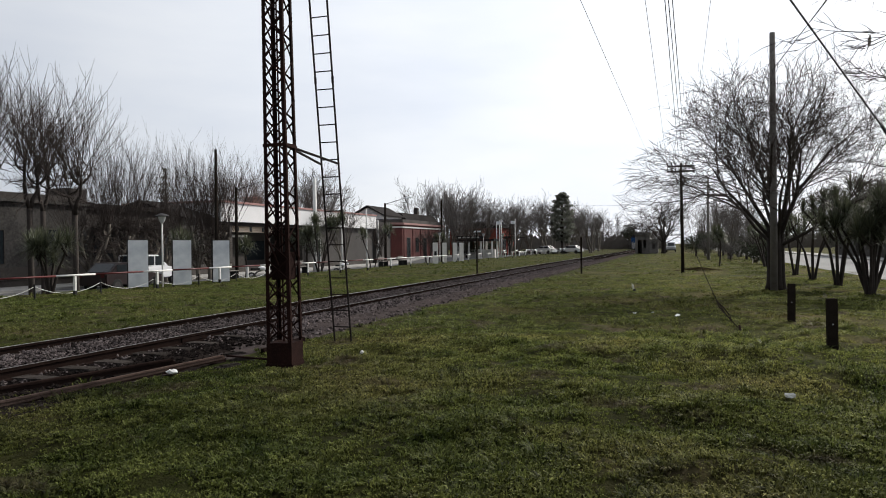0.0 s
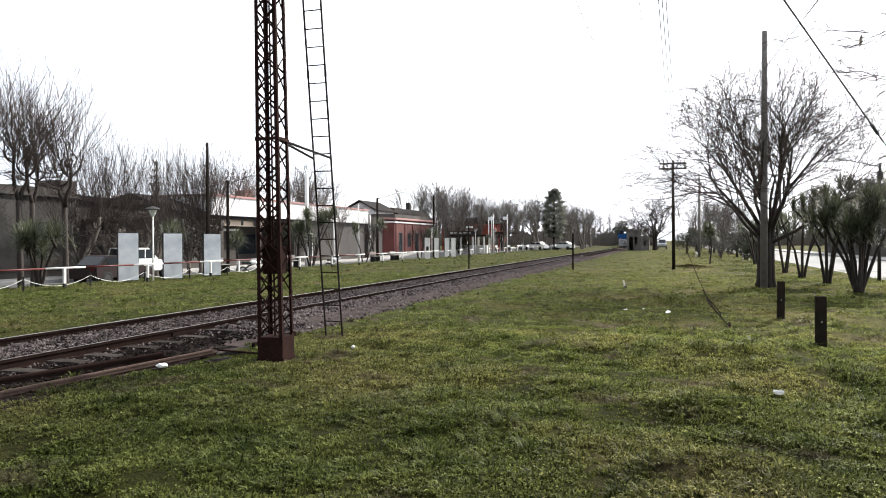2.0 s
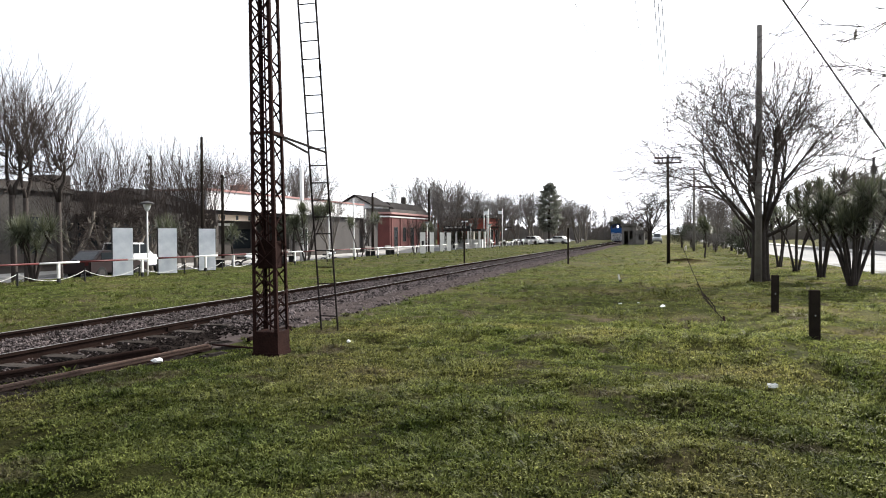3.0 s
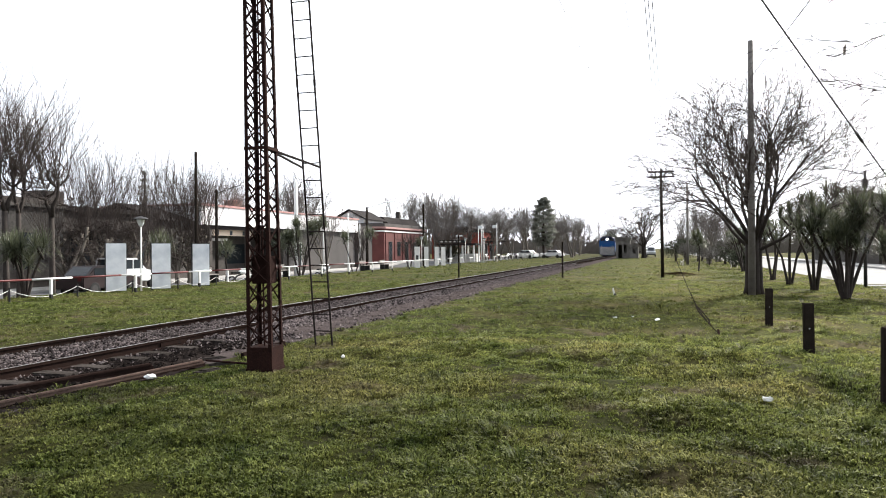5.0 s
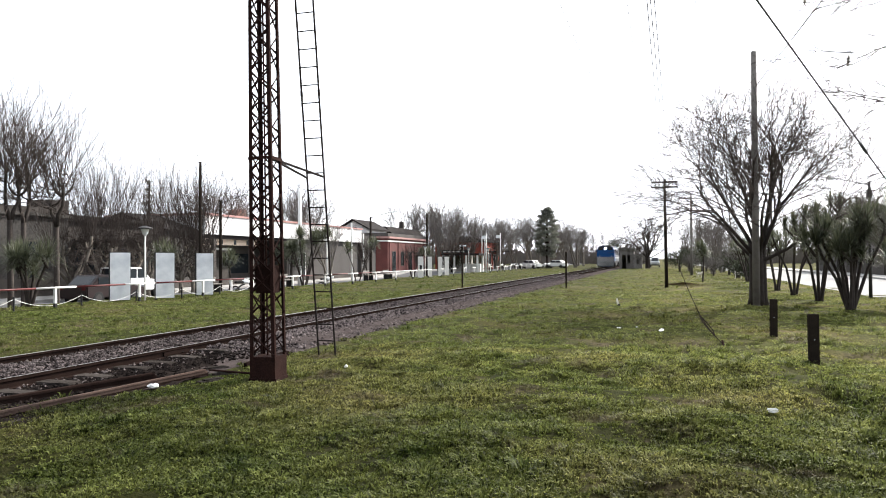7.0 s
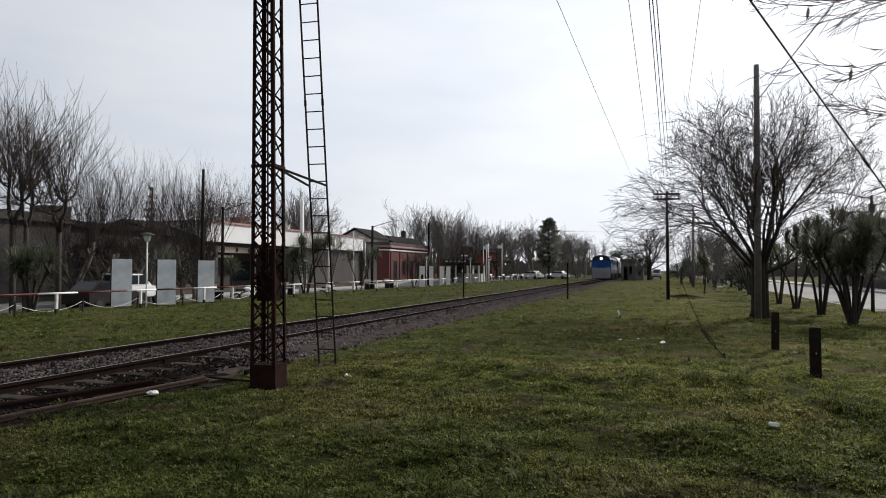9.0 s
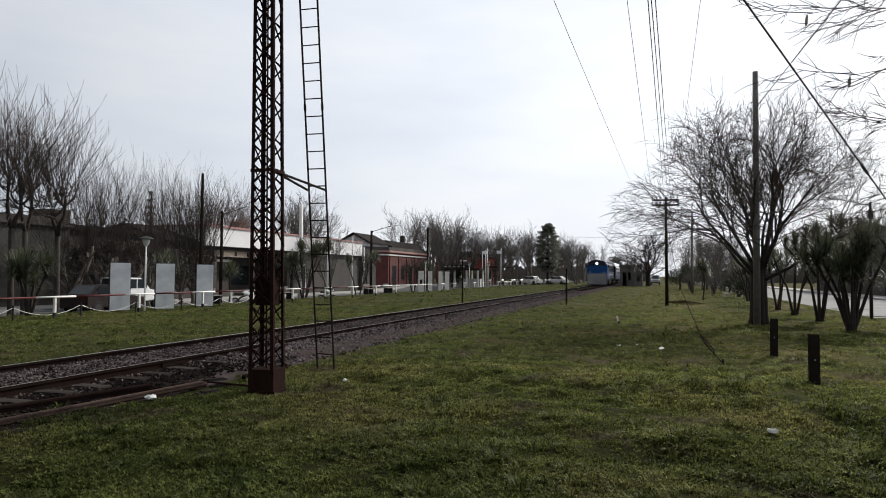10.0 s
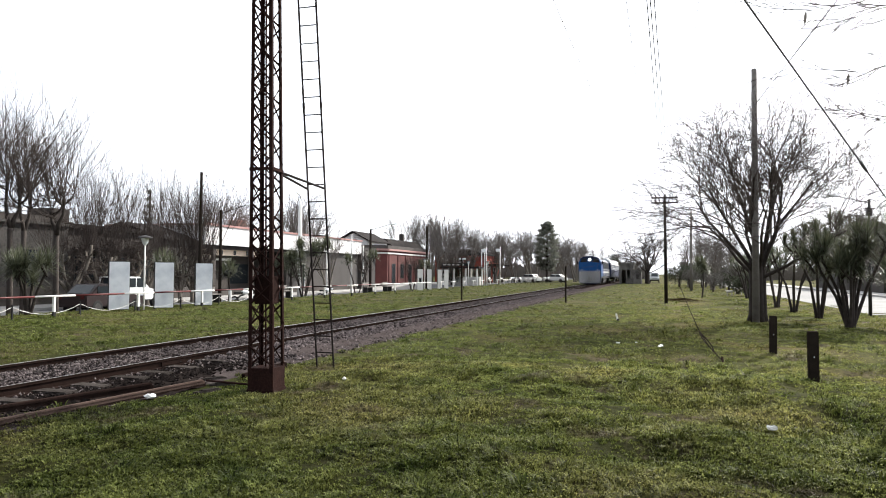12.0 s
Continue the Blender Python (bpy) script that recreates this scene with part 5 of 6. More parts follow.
    for y in (48.0, 53.5, 59.5):
        part("column", Shape().span((X - 0.2, y - 0.18, 0.1), (X + 0.16, y + 0.18, 3.45)), DARK_STUCCO, t)
    for y0, y1 in ((49.0, 52.8), (54.2, 58.6)):
        part("shop_window", Shape().span((X - 3.18, y0, 0.5), (X - 3.1, y1, 2.3)), GLASS, t, "dark shop window")
    part("counter", Shape().span((X - 2.4, 50.6, 0.14), (X - 1.6, 52.4, 1.2)), DARK_STUCCO, t, "dark counter")
    part("lit_sign", Shape().span((X - 1.5, 50.0, 2.55), (X - 1.4, 52.6, 2.75)), WHITE, t, "white strip sign")
    part("front_wall", Shape().span((X - 9, 60.05, 0), (X, 76.3, 3.745)), GREY_WALL, t, "plain grey front wall")
    opening(t, X, 62.0, 63.2, 0.14, 2.4, "door", FASCIA)
    chim = part("chimney", Shape().span((X - 5.5, 58.0, 5.4), (X - 4.4, 59.4, 6.5)), BRICK, t, "brick roof chimney", bevel=0.02)
    part("cap", Shape().span((X - 5.6, 57.9, 6.5), (X - 4.3, 59.5, 6.58)), PINK_TRIM, chim)
    ant = part("aerial", Shape().tube([(X - 3, 47.0, 5.3), (X - 3, 47.0, 9.2)], 0.03, 5), GALV, t, "thin roof aerial")
    for z in (8.2, 8.8):
        part("aerial_bar", Shape().tube([(X - 3.7, 46.6, z), (X - 2.3, 47.5, z - 0.2)], 0.015, 4), GALV, ant)
    t = thing("grey_tower_house", (0, 0, 0), "narrow grey house with a blank side", "house")
    part("foundation", Shape().span((X - 8, 76.6, -0.9), (X +0.29, 81.0, -0.004)), DARK_STUCCO, t)
    part("wall", Shape().span((X - 8, 76.6, 0), (X + 0.3, 81.0, 4.75)), GREY_WALL, t)
    part("coping", Shape().span((X - 8.1, 76.5, 4.75), (X + 0.4, 81.1, 4.88)), ROOF, t)
    # gabled house behind
    t = thing("gabled_house", (0, 0, 0), "white gabled house behind the street front", "house")
    part("wall", Shape().prism([(X - 5.6, 0), (X - 1.4, 0), (X - 1.4, 5.6), (X - 3.5, 6.7), (X - 5.6, 5.6)], "y", 82.5, 89.0), FASCIA, t)
    part("roof", Shape().prism([(X - 6.0, 5.5), (X - 3.5, 6.8), (X - 1.0, 5.5), (X - 1.0, 5.66), (X - 3.5, 6.98), (X - 6.0, 5.66)], "y", 82.2, 89.3), ROOF, t)
    part("window", Shape().span((X - 4.0, 82.44, 4.9), (X - 3.0, 82.56, 5.9)), GLASS, t)
    # red corner shop
    t = thing("red_shop", (0, 0, 0), "dark red corner shop with white cornices", "shop")
    y0, y1, xf = 81.2, 99.0, X + 1.2
    part("wall", Shape().prism([(xf - 9, y0), (xf - 1.6, y0), (xf, y0 + 1.6), (xf, y1), (xf - 9, y1)], "z", 0.0, 4.4), RED_WALL, t)
    for z0, z1, o, m in ((4.0, 4.18, 0.12, WHITE), (4.4, 4.65, 0.3, PINK_TRIM), (4.65, 5.1, 0.08, STUCCO)):
        part("cornice", Shape().prism([(xf - 9, y0 - o), (xf - 1.6 + o * 0.4, y0 - o), (xf + o, y0 + 1.6 - o * 0.4), (xf + o, y1 + o), (xf - 9, y1 + o)], "z", z0 + 0.003, z1), m, t)
    for a, b, kind in ((84.4, 85.5, "door"), (87.6, 88.6, "window"), (90.6, 91.8, "door"), (94.2, 95.4, "window")):
        opening(t, xf, a, b, 0.14 if kind == "door" else 0.9, 2.7, kind, STUCCO)
    for y in (83.4, 86.6, 89.6, 93.0, 97.0):
        part("pilaster", Shape().span((xf - 0.05, y - 0.16, 0.0), (xf + 0.09, y + 0.16, 3.95)), RED_WALL, t)
    t = thing("dark_roof_house", (0, 0, 0), "house with a long dark roof behind", "house")
    part("wall", Shape().span((X - 9, 90.0, 0), (X - 0.6, 103.0, 4.7)), DARK_STUCCO, t)
    part("roof", Shape().prism([(X - 9.3, 4.72), (X - 0.3, 4.72), (X - 1.8, 6.3), (X - 8.0, 6.3)], "y", 89.6, 103.4), ROOF, t)
    part("chimney", Shape().span((X - 3, 98.0, 6.0), (X - 2.4, 98.6, 7.4)), DARK_STUCCO, t)
    # station kiosk and brick house
    t = thing("orange_house", (0, 0, 0), "low house with an orange-red wall behind the square", "house")
    part("wall", Shape().span((-36.0, 112.0, 0), (-27.2, 122.0, 4.5)), ORANGE_WALL, t)
    part("roof", Shape().prism([(-36.4, 4.5), (-26.8, 4.5), (-29.5, 5.5), (-33.5, 5.5)], "y", 111.6, 122.4), ROOF, t)
    part("canopy", Shape().span((-27.2, 112.2, 2.9), (-25.2, 121.8, 3.1)), ROOF, t)
    part("sign_band", Shape().span((-35.6, 111.9, 3.3), (-31.0, 111.99, 4.1)), WHITE, t, "white sign band")
    opening(t, -27.2, 113.5, 115.5, 0.9, 2.6, "window")
    opening(t, -27.2, 117.5, 119.0, 0.0, 2.5, "door")
    t = thing("kiosk", (-24.6, 88.5, 0), "white open kiosk with a dark sign roof", "kiosk")
    part("roof", Shape().span((-2.6, -1.6, 2.2), (2.6, 1.6, 2.45)), ROOF, t)
    part("sign_band", Shape().span((-2.4, -1.66, 2.5), (1.2, -1.55, 2.9)), BLACK, t)
    for i in range(5):
        part("lettering_bar", Shape().span((-2.2 + i * 0.6, -1.67, 2.6), (-1.8 + i * 0.6, -1.662, 2.78)), WHITE, t)
    for x in (-2.3, -0.8, 0.8, 2.3):
        for y in (-1.4, 1.4):
            part("column", Shape().span((x - 0.1, y - 0.1, 0), (x + 0.1, y + 0.1, 2.2)), WHITE, t)
    part("counter", Shape().span((-2.2, 0.4, 0), (2.2, 1.2, 1.1)), WHITE, t)
    # ruined hut beside the track
    t = thing("concrete_hut", (0, 0, 0), "derelict grey concrete hut with broken openings", "hut")
    hx, hy, kx, kz = -6.19, 120.0, 1.263, 1.124
    front = ((0.0, 0.32, 0.0, 2.75), (0.85, 1.85, 0.0, 0.85), (0.85, 1.0, 0.85, 2.05), (1.4, 1.85, 0.85, 2.05), (0.32, 1.85, 2.05, 2.75),
             (1.853, 2.15, 0.0, 2.15), (2.15, 2.55, 0.0, 0.7), (2.15, 2.55, 1.6, 2.15), (2.55, 2.85, 0.0, 2.15))
    def block(name, a, b, y0, y1, z0, z1, label="", bevel=0.0):
        part(name, Shape().span((hx + a * kx, hy + y0, z0 * kz), (hx + b * kx, hy + y1, z1 * kz)), HUT_WALL, t, label, bevel)
    for a, b, z0, z1 in front:
        block("wall", a, b, 0.0, 0.2, z0, z1)
    block("side_wall", 0.0, 0.16, 0.2, 4.8, 0.0, 2.75)
    block("inner_wall", 1.68, 1.85, 0.2, 4.8, 0.0, 2.75)
    block("back_wall", 0.0, 2.85, 4.8, 5.0, 0.0, 2.15)
    block("side_wall", 2.69, 2.85, 0.2, 4.8, 0.0, 1.7)
    block("roof", -0.12, 2.0, -0.2, 5.05, 2.75, 3.15, "thick flat concrete roof slab", 0.02)
    # houses of the east street
    t = thing("gabled_house", (0, 0, 0), "grey gabled house across the east street", "house")
    part("wall", Shape().prism([(18.8, 0), (26.0, 0), (26.0, 5.6), (22.4, 7.4), (18.8, 5.6)], "y", 86.0, 96.0), STUCCO, t)
    part("roof", Shape().prism([(18.4, 5.45), (22.4, 7.5), (26.4, 5.45), (26.4, 5.7), (22.4, 7.75), (18.4, 5.7)], "y", 85.6, 96.4), ROOF, t)
    part("chimney", Shape().span((21.4, 88.0, 6.2), (22.0, 88.6, 8.3)), DARK_STUCCO, t)
    part("window", Shape().span((20.8, 85.95, 3.6), (22.2, 86.05, 5.2)), GLASS, t)
    t = thing("flat_house", (0, 0, 0), "flat-roofed house across the east street", "house")
    part("wall", Shape().span((19.0, 70.0, 0), (27.0, 84.0, 3.6)), DARK_STUCCO, t)
    part("roof", Shape().span((18.7, 69.7, 3.6), (27.3, 84.3, 3.85)), ROOF, t)
    part("window", Shape().span((18.95, 73.0, 1.0), (19.05, 75.0, 2.5)), GLASS, t)


build_buildings()


# ---- vehicles ----
def wheel_mesh(r, w, name="wheel"):
    s = Shape().tube([(-w / 2, 0, 0), (-w / 2 + 0.02, 0, 0), (w / 2 - 0.02, 0, 0), (w / 2, 0, 0)], [r * 0.9, r, r, r * 0.9], 18)
    s.smooth = False
    return s.mesh(name, RUBBER)


def vehicle(name, at, rz, label, category, paint, length, width, profile, cabin):
    """A car along +y: profile is its side outline (y, z), cabin the outline of the glazed upper part."""
    t = thing(name, at, label, category, rz=rz)
    part("body", Shape().prism(profile, "x", -width / 2, width / 2), paint, t, bevel=0.05)
    cab = part("cabin", Shape().prism(cabin, "x", -width / 2 + 0.12, width / 2 - 0.12), paint, t, bevel=0.04)
    ys, zs = [p[0] for p in cabin], [p[1] for p in cabin]
    lo, hi, z0, z1 = min(ys), max(ys), min(zs), max(zs)
    mid = (lo + hi) / 2
    for sx in (-1, 1):
        x = sx * (width / 2 - 0.115)
        for a, b in ((lo + 0.45, mid - 0.05), (mid + 0.05, hi - 0.4)):
            part("side_window", Shape().span((min(x, x + sx * 0.012), a, z0 + 0.08), (max(x, x + sx * 0.012), b, z1 - 0.1)), GLASS, cab)
        for y in (-length / 2 + 0.75, length / 2 - 0.8):
            w = part("wheel", wheel_mesh(0.34, 0.22), RUBBER, t, at=pose(sx * (width / 2 - 0.1), y, 0.34))
            part("rim", Shape().tube([(sx * 0.1, 0, 0), (sx * 0.118, 0, 0)], 0.2, 12), STEEL, w)
        part("headlight", Shape().span((sx * 0.6 - 0.16, length / 2 - 0.04, 0.7), (sx * 0.6 + 0.16, length / 2 + 0.012, 0.86)), GALV, t)
        part("tail_light", Shape().span((sx * 0.65 - 0.1, -length / 2 - 0.012, 0.75), (sx * 0.65 + 0.1, -length / 2 + 0.03, 0.98)), RED_PAINT, t)
    for y, sgn in ((lo, -1), (hi, 1)):
        inner = [p for p in cabin if abs(p[0] - y) < 0.01][0]
        top = [p for p in cabin if abs(p[1] - z1) < 0.01]
        tp = (top[0] if abs(top[0][0] - y) < abs(top[-1][0] - y) else top[-1])
        a, b = Vector((0, inner[0], inner[1])), Vector((0, tp[0], tp[1]))
        a, b = a.lerp(b, 0.1) + Vector((0, sgn * 0.015, 0.01)), a.lerp(b, 0.88) + Vector((0, sgn * 0.015, 0.01))
        o = Vector((width / 2 - 0.25, 0, 0))
        part("windscreen", Shape().face(a - o, a + o, b + o * 0.92, b - o * 0.92), GLASS, cab)
    part("bumper", Shape().span((-width / 2 + 0.05, length / 2 - 0.06, 0.35), (width / 2 - 0.05, length / 2 + 0.06, 0.55)), BLACK, t, bevel=0.02)
    return t


PICKUP = [(-2.6, 0.45), (2.6, 0.45), (2.6, 0.95), (1.2, 1.12), (-2.6, 1.1)]
PICKUP_CAB = [(-0.95, 1.1), (1.45, 1.1), (0.6, 1.78), (-0.8, 1.8)]
SALOON = [(-2.1, 0.35), (2.1, 0.35), (2.1, 0.75), (1.0, 0.95), (-2.1, 0.95)]
SALOON_CAB = [(-1.7, 0.94), (1.05, 0.94), (0.3, 1.45), (-1.1, 1.45)]
VAN = [(-2.2, 0.35), (2.2, 0.35), (2.2, 0.95), (1.6, 1.1), (-2.2, 1.1)]
VAN_CAB = [(-2.1, 1.08), (1.6, 1.08), (0.9, 1.9), (-2.0, 1.9)]


def build_vehicles():
    vehicle("pickup_truck", (-29.3, 32.6, 0.012), 1, "white double-cab pickup parked at the far kerb", "pickup", CAR_WHITE, 5.2, 1.85, PICKUP, PICKUP_CAB)
    vehicle("car", (-26.9, 28.7, 0.012), 2, "dark saloon parked along the street", "car", CAR_DARK, 4.2, 1.72, SALOON, SALOON_CAB)
    vehicle("car", (-21.6, 121.0, 0.0), 70, "white hatchback parked by the square", "car", CAR_WHITE, 4.2, 1.75, SALOON, SALOON_CAB)
    vehicle("car", (-17.8, 127.0, 0.0), 74, "white saloon parked by the conifer", "car", CAR_WHITE, 4.2, 1.72, SALOON, SALOON_CAB)
    vehicle("van", (-0.6, 140.0, 0.0), 180, "silver van parked beyond the hut", "van", CAR_GREY, 4.4, 1.75, VAN, VAN_CAB)


build_vehicles()


# ---- train ----
def wheelset(parent, y, r=0.5):
    s = Shape()
    for sx in (-1, 1):
        s.tube([(sx * 0.78, 0, 0), (sx * 0.79, 0, 0), (sx * 0.9, 0, 0)], [r + 0.03, r, r], 20)
        for i in range(6):
            a = i * math.pi / 3
            s.box((sx * 0.91, math.cos(a) * r * 0.5, math.sin(a) * r * 0.5), (0.02, 0.12, 0.12))
    s.tube([(-0.9, 0, 0), (0.9, 0, 0)], 0.09, 8)
    return part("wheelset", s, STEEL, parent, at=pose(0, y, r))


def bogie(t, y, axles, r=0.5):
    half = 1.0 if axles == 2 else 1.85
    b = part("bogie_frame", Shape().span((-1.12, y - half - 0.5, 0.45), (-0.96, y + half + 0.5, 0.85)).span((0.96, y - half - 0.5, 0.45), (1.12, y + half + 0.5, 0.85)).span((-0.95, y - 0.3, 0.5), (0.95, y + 0.3, 0.8)), STEEL, t, bevel=0.02)
    return [wheelset(t, y + o, r) for o in ((-half, half) if axles == 2 else (-half, 0, half))]


def build_locomotive():
    """Front at y = 0, facing -y; z = 0 at the rail head."""
    t = thing("locomotive", (TRACK_X, 94.5, RAIL_Z), "blue diesel locomotive with white chevrons and lit headlight", "locomotive")
    front = Shape().prism([(-1.48, 1.05), (1.48, 1.05), (1.48, 2.95), (1.2, 3.45), (0.8, 3.68), (-0.8, 3.68), (-1.2, 3.45), (-1.48, 2.95)], "y", 0.0, 3.6)
    cab = part("cab", front, BLUE, t, "bright blue flat-faced cab", bevel=0.05)
    part("pilot", Shape().prism([(-1.48, 1.05), (1.48, 1.05), (1.4, 0.25), (0.9, 0.12), (-0.9, 0.12), (-1.4, 0.25)], "y", -0.06, 0.3), NAVY, t, "dark pilot plate", bevel=0.02)
    part("chevron_panel", Shape().span((-1.47, -0.035, 1.06), (1.47, 0.02, 1.78)), NAVY, t, "dark panel behind the chevrons")
    # white chevrons: slanting bars that rise outwards from the middle
    for sx in (-1, 1):
        for i in range(-3, 8):
            z0 = 0.3 + i * 0.29
            w = 0.115
            quad = [(0.0, z0 - 0.45), (1.47, z0 + 0.55), (1.47, z0 + 0.55 + w), (0.0, z0 - 0.45 + w)]
            zlo, zhi = 0.22, 1.78
            # clip the bar to the panel
            def clip(poly, inside, cut):
                out = []
                for a, b in zip(poly, poly[1:] + poly[:1]):
                    if inside(a):
                        out.append(a)
                    if inside(a) != inside(b):
                        out.append(cut(a, b))
                return out
            for lim, sign in ((zlo, 1), (zhi, -1)):
                quad = clip(quad, lambda p: (p[1] - lim) * sign >= 0, lambda a, b: (a[0] + (b[0] - a[0]) * (lim - a[1]) / (b[1] - a[1]), lim)) if quad else quad
            quad = clip(quad, lambda p: p[0] <= 1.38, lambda a, b: (1.38, a[1] + (b[1] - a[1]) * (1.38 - a[0]) / (b[0] - a[0]))) if quad else quad
            if len(quad) >= 3:
                part("chevron", Shape().prism([(sx * a, b) for a, b in quad], "y", -0.085, -0.07), WHITE, t, "white warning stripe")
    for sx in (-1, 1):
        part("windscreen", Shape().prism([(sx * 0.36, 3.0), (sx * 1.28, 2.95), (sx * 1.18, 3.3), (sx * 0.85, 3.46), (sx * 0.38, 3.46)], "y", -0.03, 0.03), GLASS, cab)
        part("side_window", Shape().span((sx * 1.47 if sx > 0 else -1.5, 0.9, 2.5), (1.5 if sx > 0 else -1.47, 1.9, 3.1)), GLASS, cab)
        part("mirror", Shape().span((sx * 1.62 - 0.1, 0.3, 2.7), (sx * 1.62 + 0.1, 0.36, 3.1)), BLACK, cab)
        part("marker_light", Shape().tube([(sx * 1.0, -0.03, 1.95), (sx * 1.0, -0.06, 1.95)], 0.09, 10), GALV, cab)
        part("handrail", Shape().tube([(sx * 1.3, -0.1, 1.2), (sx * 1.3, -0.12, 1.9)], 0.02, 6), WHITE, cab)
    lamp = part("headlight", Shape().tube([(0, 0.02, 3.3), (0, -0.1, 3.3)], 0.27, 16), BLACK, cab, "round headlight housing")
    part("lens", Shape().tube([(-0.0, -0.1, 3.3), (0, -0.115, 3.3)], 0.16, 16), HEAD_GLOW, lamp, "lit headlight lens")
    part("cab_roof", Shape().prism([(-1.3, 3.36), (1.3, 3.36), (1.22, 3.48), (0.82, 3.72), (-0.82, 3.72), (-1.22, 3.48)], "y", -0.012, 3.62), NAVY, cab, "dark cab roof")
    part("number_box", Shape().span((-0.5, -0.02, 3.6), (0.5, 0.3, 3.8)), NAVY, cab)
    hood = part("hood", Shape().prism([(-1.3, 1.1), (1.3, 1.1), (1.3, 3.1), (1.0, 3.5), (-1.0, 3.5), (-1.3, 3.1)], "y", 3.65, 17.6), NAVY, t, "long dark blue engine hood", bevel=0.04)
    part("stripe", Shape().span((1.302, 3.8, 1.55), (1.315, 17.4, 1.8)), WHITE, hood, "white side stripe")
    for i in range(6):
        part("grille", Shape().span((1.3, 4.6 + i * 2.1, 2.2), (1.33, 6.1 + i * 2.1, 3.1)), BLACK, hood)
        part("grille", Shape().span((-1.33, 4.6 + i * 2.1, 2.2), (-1.3, 6.1 + i * 2.1, 3.1)), BLACK, hood)
    for i in range(3):
        part("roof_fan", Shape().tube([(0, 11 + i * 1.9, 3.5), (0, 11 + i * 1.9, 3.7)], 0.75, 16), STEEL, hood)
    part("exhaust", Shape().span((-0.3, 8.0, 3.5), (0.3, 9.0, 3.85)), STEEL, hood)
    part("underframe", Shape().span((-1.4, 0.3, 0.85), (1.4, 17.8, 1.04)), STEEL, t)
    part("fuel_tank", Shape().span((-1.3, 6.6, 0.25), (1.3, 11.0, 0.84)), STEEL, t, bevel=0.08)
    part("coupler", Shape().span((-0.15, -0.55, 0.65), (0.15, -0.06, 0.95)), STEEL, t, bevel=0.03)
    part("buffer_beam_hose", Shape().tube([(0.4, -0.08, 0.8), (0.42, -0.25, 0.6), (0.4, -0.2, 0.35)], 0.03, 6), RUBBER, t)
    for y in [4.2 + 1.9 * i for i in range(8)]:
        part("stanchion", Shape().tube([(1.42, y, 1.05), (1.42, y, 2.05)], 0.02, 5), WHITE, t)
    part("handrail", Shape().tube([(1.42, 3.8, 2.05), (1.42, 17.5, 2.05)], 0.02, 5), WHITE, t)
    return t, bogie(t, 3.6, 3) + bogie(t, 14.2, 3)


def build_coach(y):
    t = thing("passenger_coach", (TRACK_X, 94.5 + y, RAIL_Z), "blue and white passenger coach behind the locomotive", "coach", "coaches")
    L = 24.0
    body = part("body", Shape().prism([(-1.5, 0.95), (1.5, 0.95), (1.52, 2.2), (1.48, 3.2), (-1.48, 3.2), (-1.52, 2.2)], "y", 0.2, L - 0.2), NAVY, t, "dark blue coach side", bevel=0.03)
    part("band", Shape().span((1.525, 0.25, 2.9), (1.54, L - 0.25, 3.16)), WHITE, body, "white band under the eaves")
    part("band", Shape().span((-1.54, 0.25, 2.9), (-1.525, L - 0.25, 3.16)), WHITE, body, "white band under the eaves")
    r = Shape().prism([(-1.5, 3.2), (1.5, 3.2), (1.3, 3.65), (0.7, 3.92), (-0.7, 3.92), (-1.3, 3.65)], "y", 0.2, L - 0.2)
    part("roof", r, GALV, t, "pale grey roof", bevel=0.03)
    for i in range(10):
        for x in (1.541, -1.553):
            part("window", Shape().span((x, 1.8 + i * 2.1, 2.1), (x + 0.012, 3.2 + i * 2.1, 2.85)), GLASS, body)
    for yy in (0.6, L - 1.4):
        part("door", Shape().span((1.541, yy, 1.0), (1.556, yy + 0.8, 3.0)), NAVY, body)
    part("underframe", Shape().span((-1.35, 0.3, 0.8), (1.35, L - 0.3, 0.94)), STEEL, t)
    part("gangway", Shape().span((-0.6, -0.35, 1.0), (0.6, 0.2, 3.1)), RUBBER, t)
    return t, bogie(t, 3.6, 2, 0.46) + bogie(t, L - 3.6, 2, 0.46)


LOCO, LOCO_WHEELS = build_locomotive()
COACHES = [build_coach(18.9 + 24.6 * i) for i in range(3)]


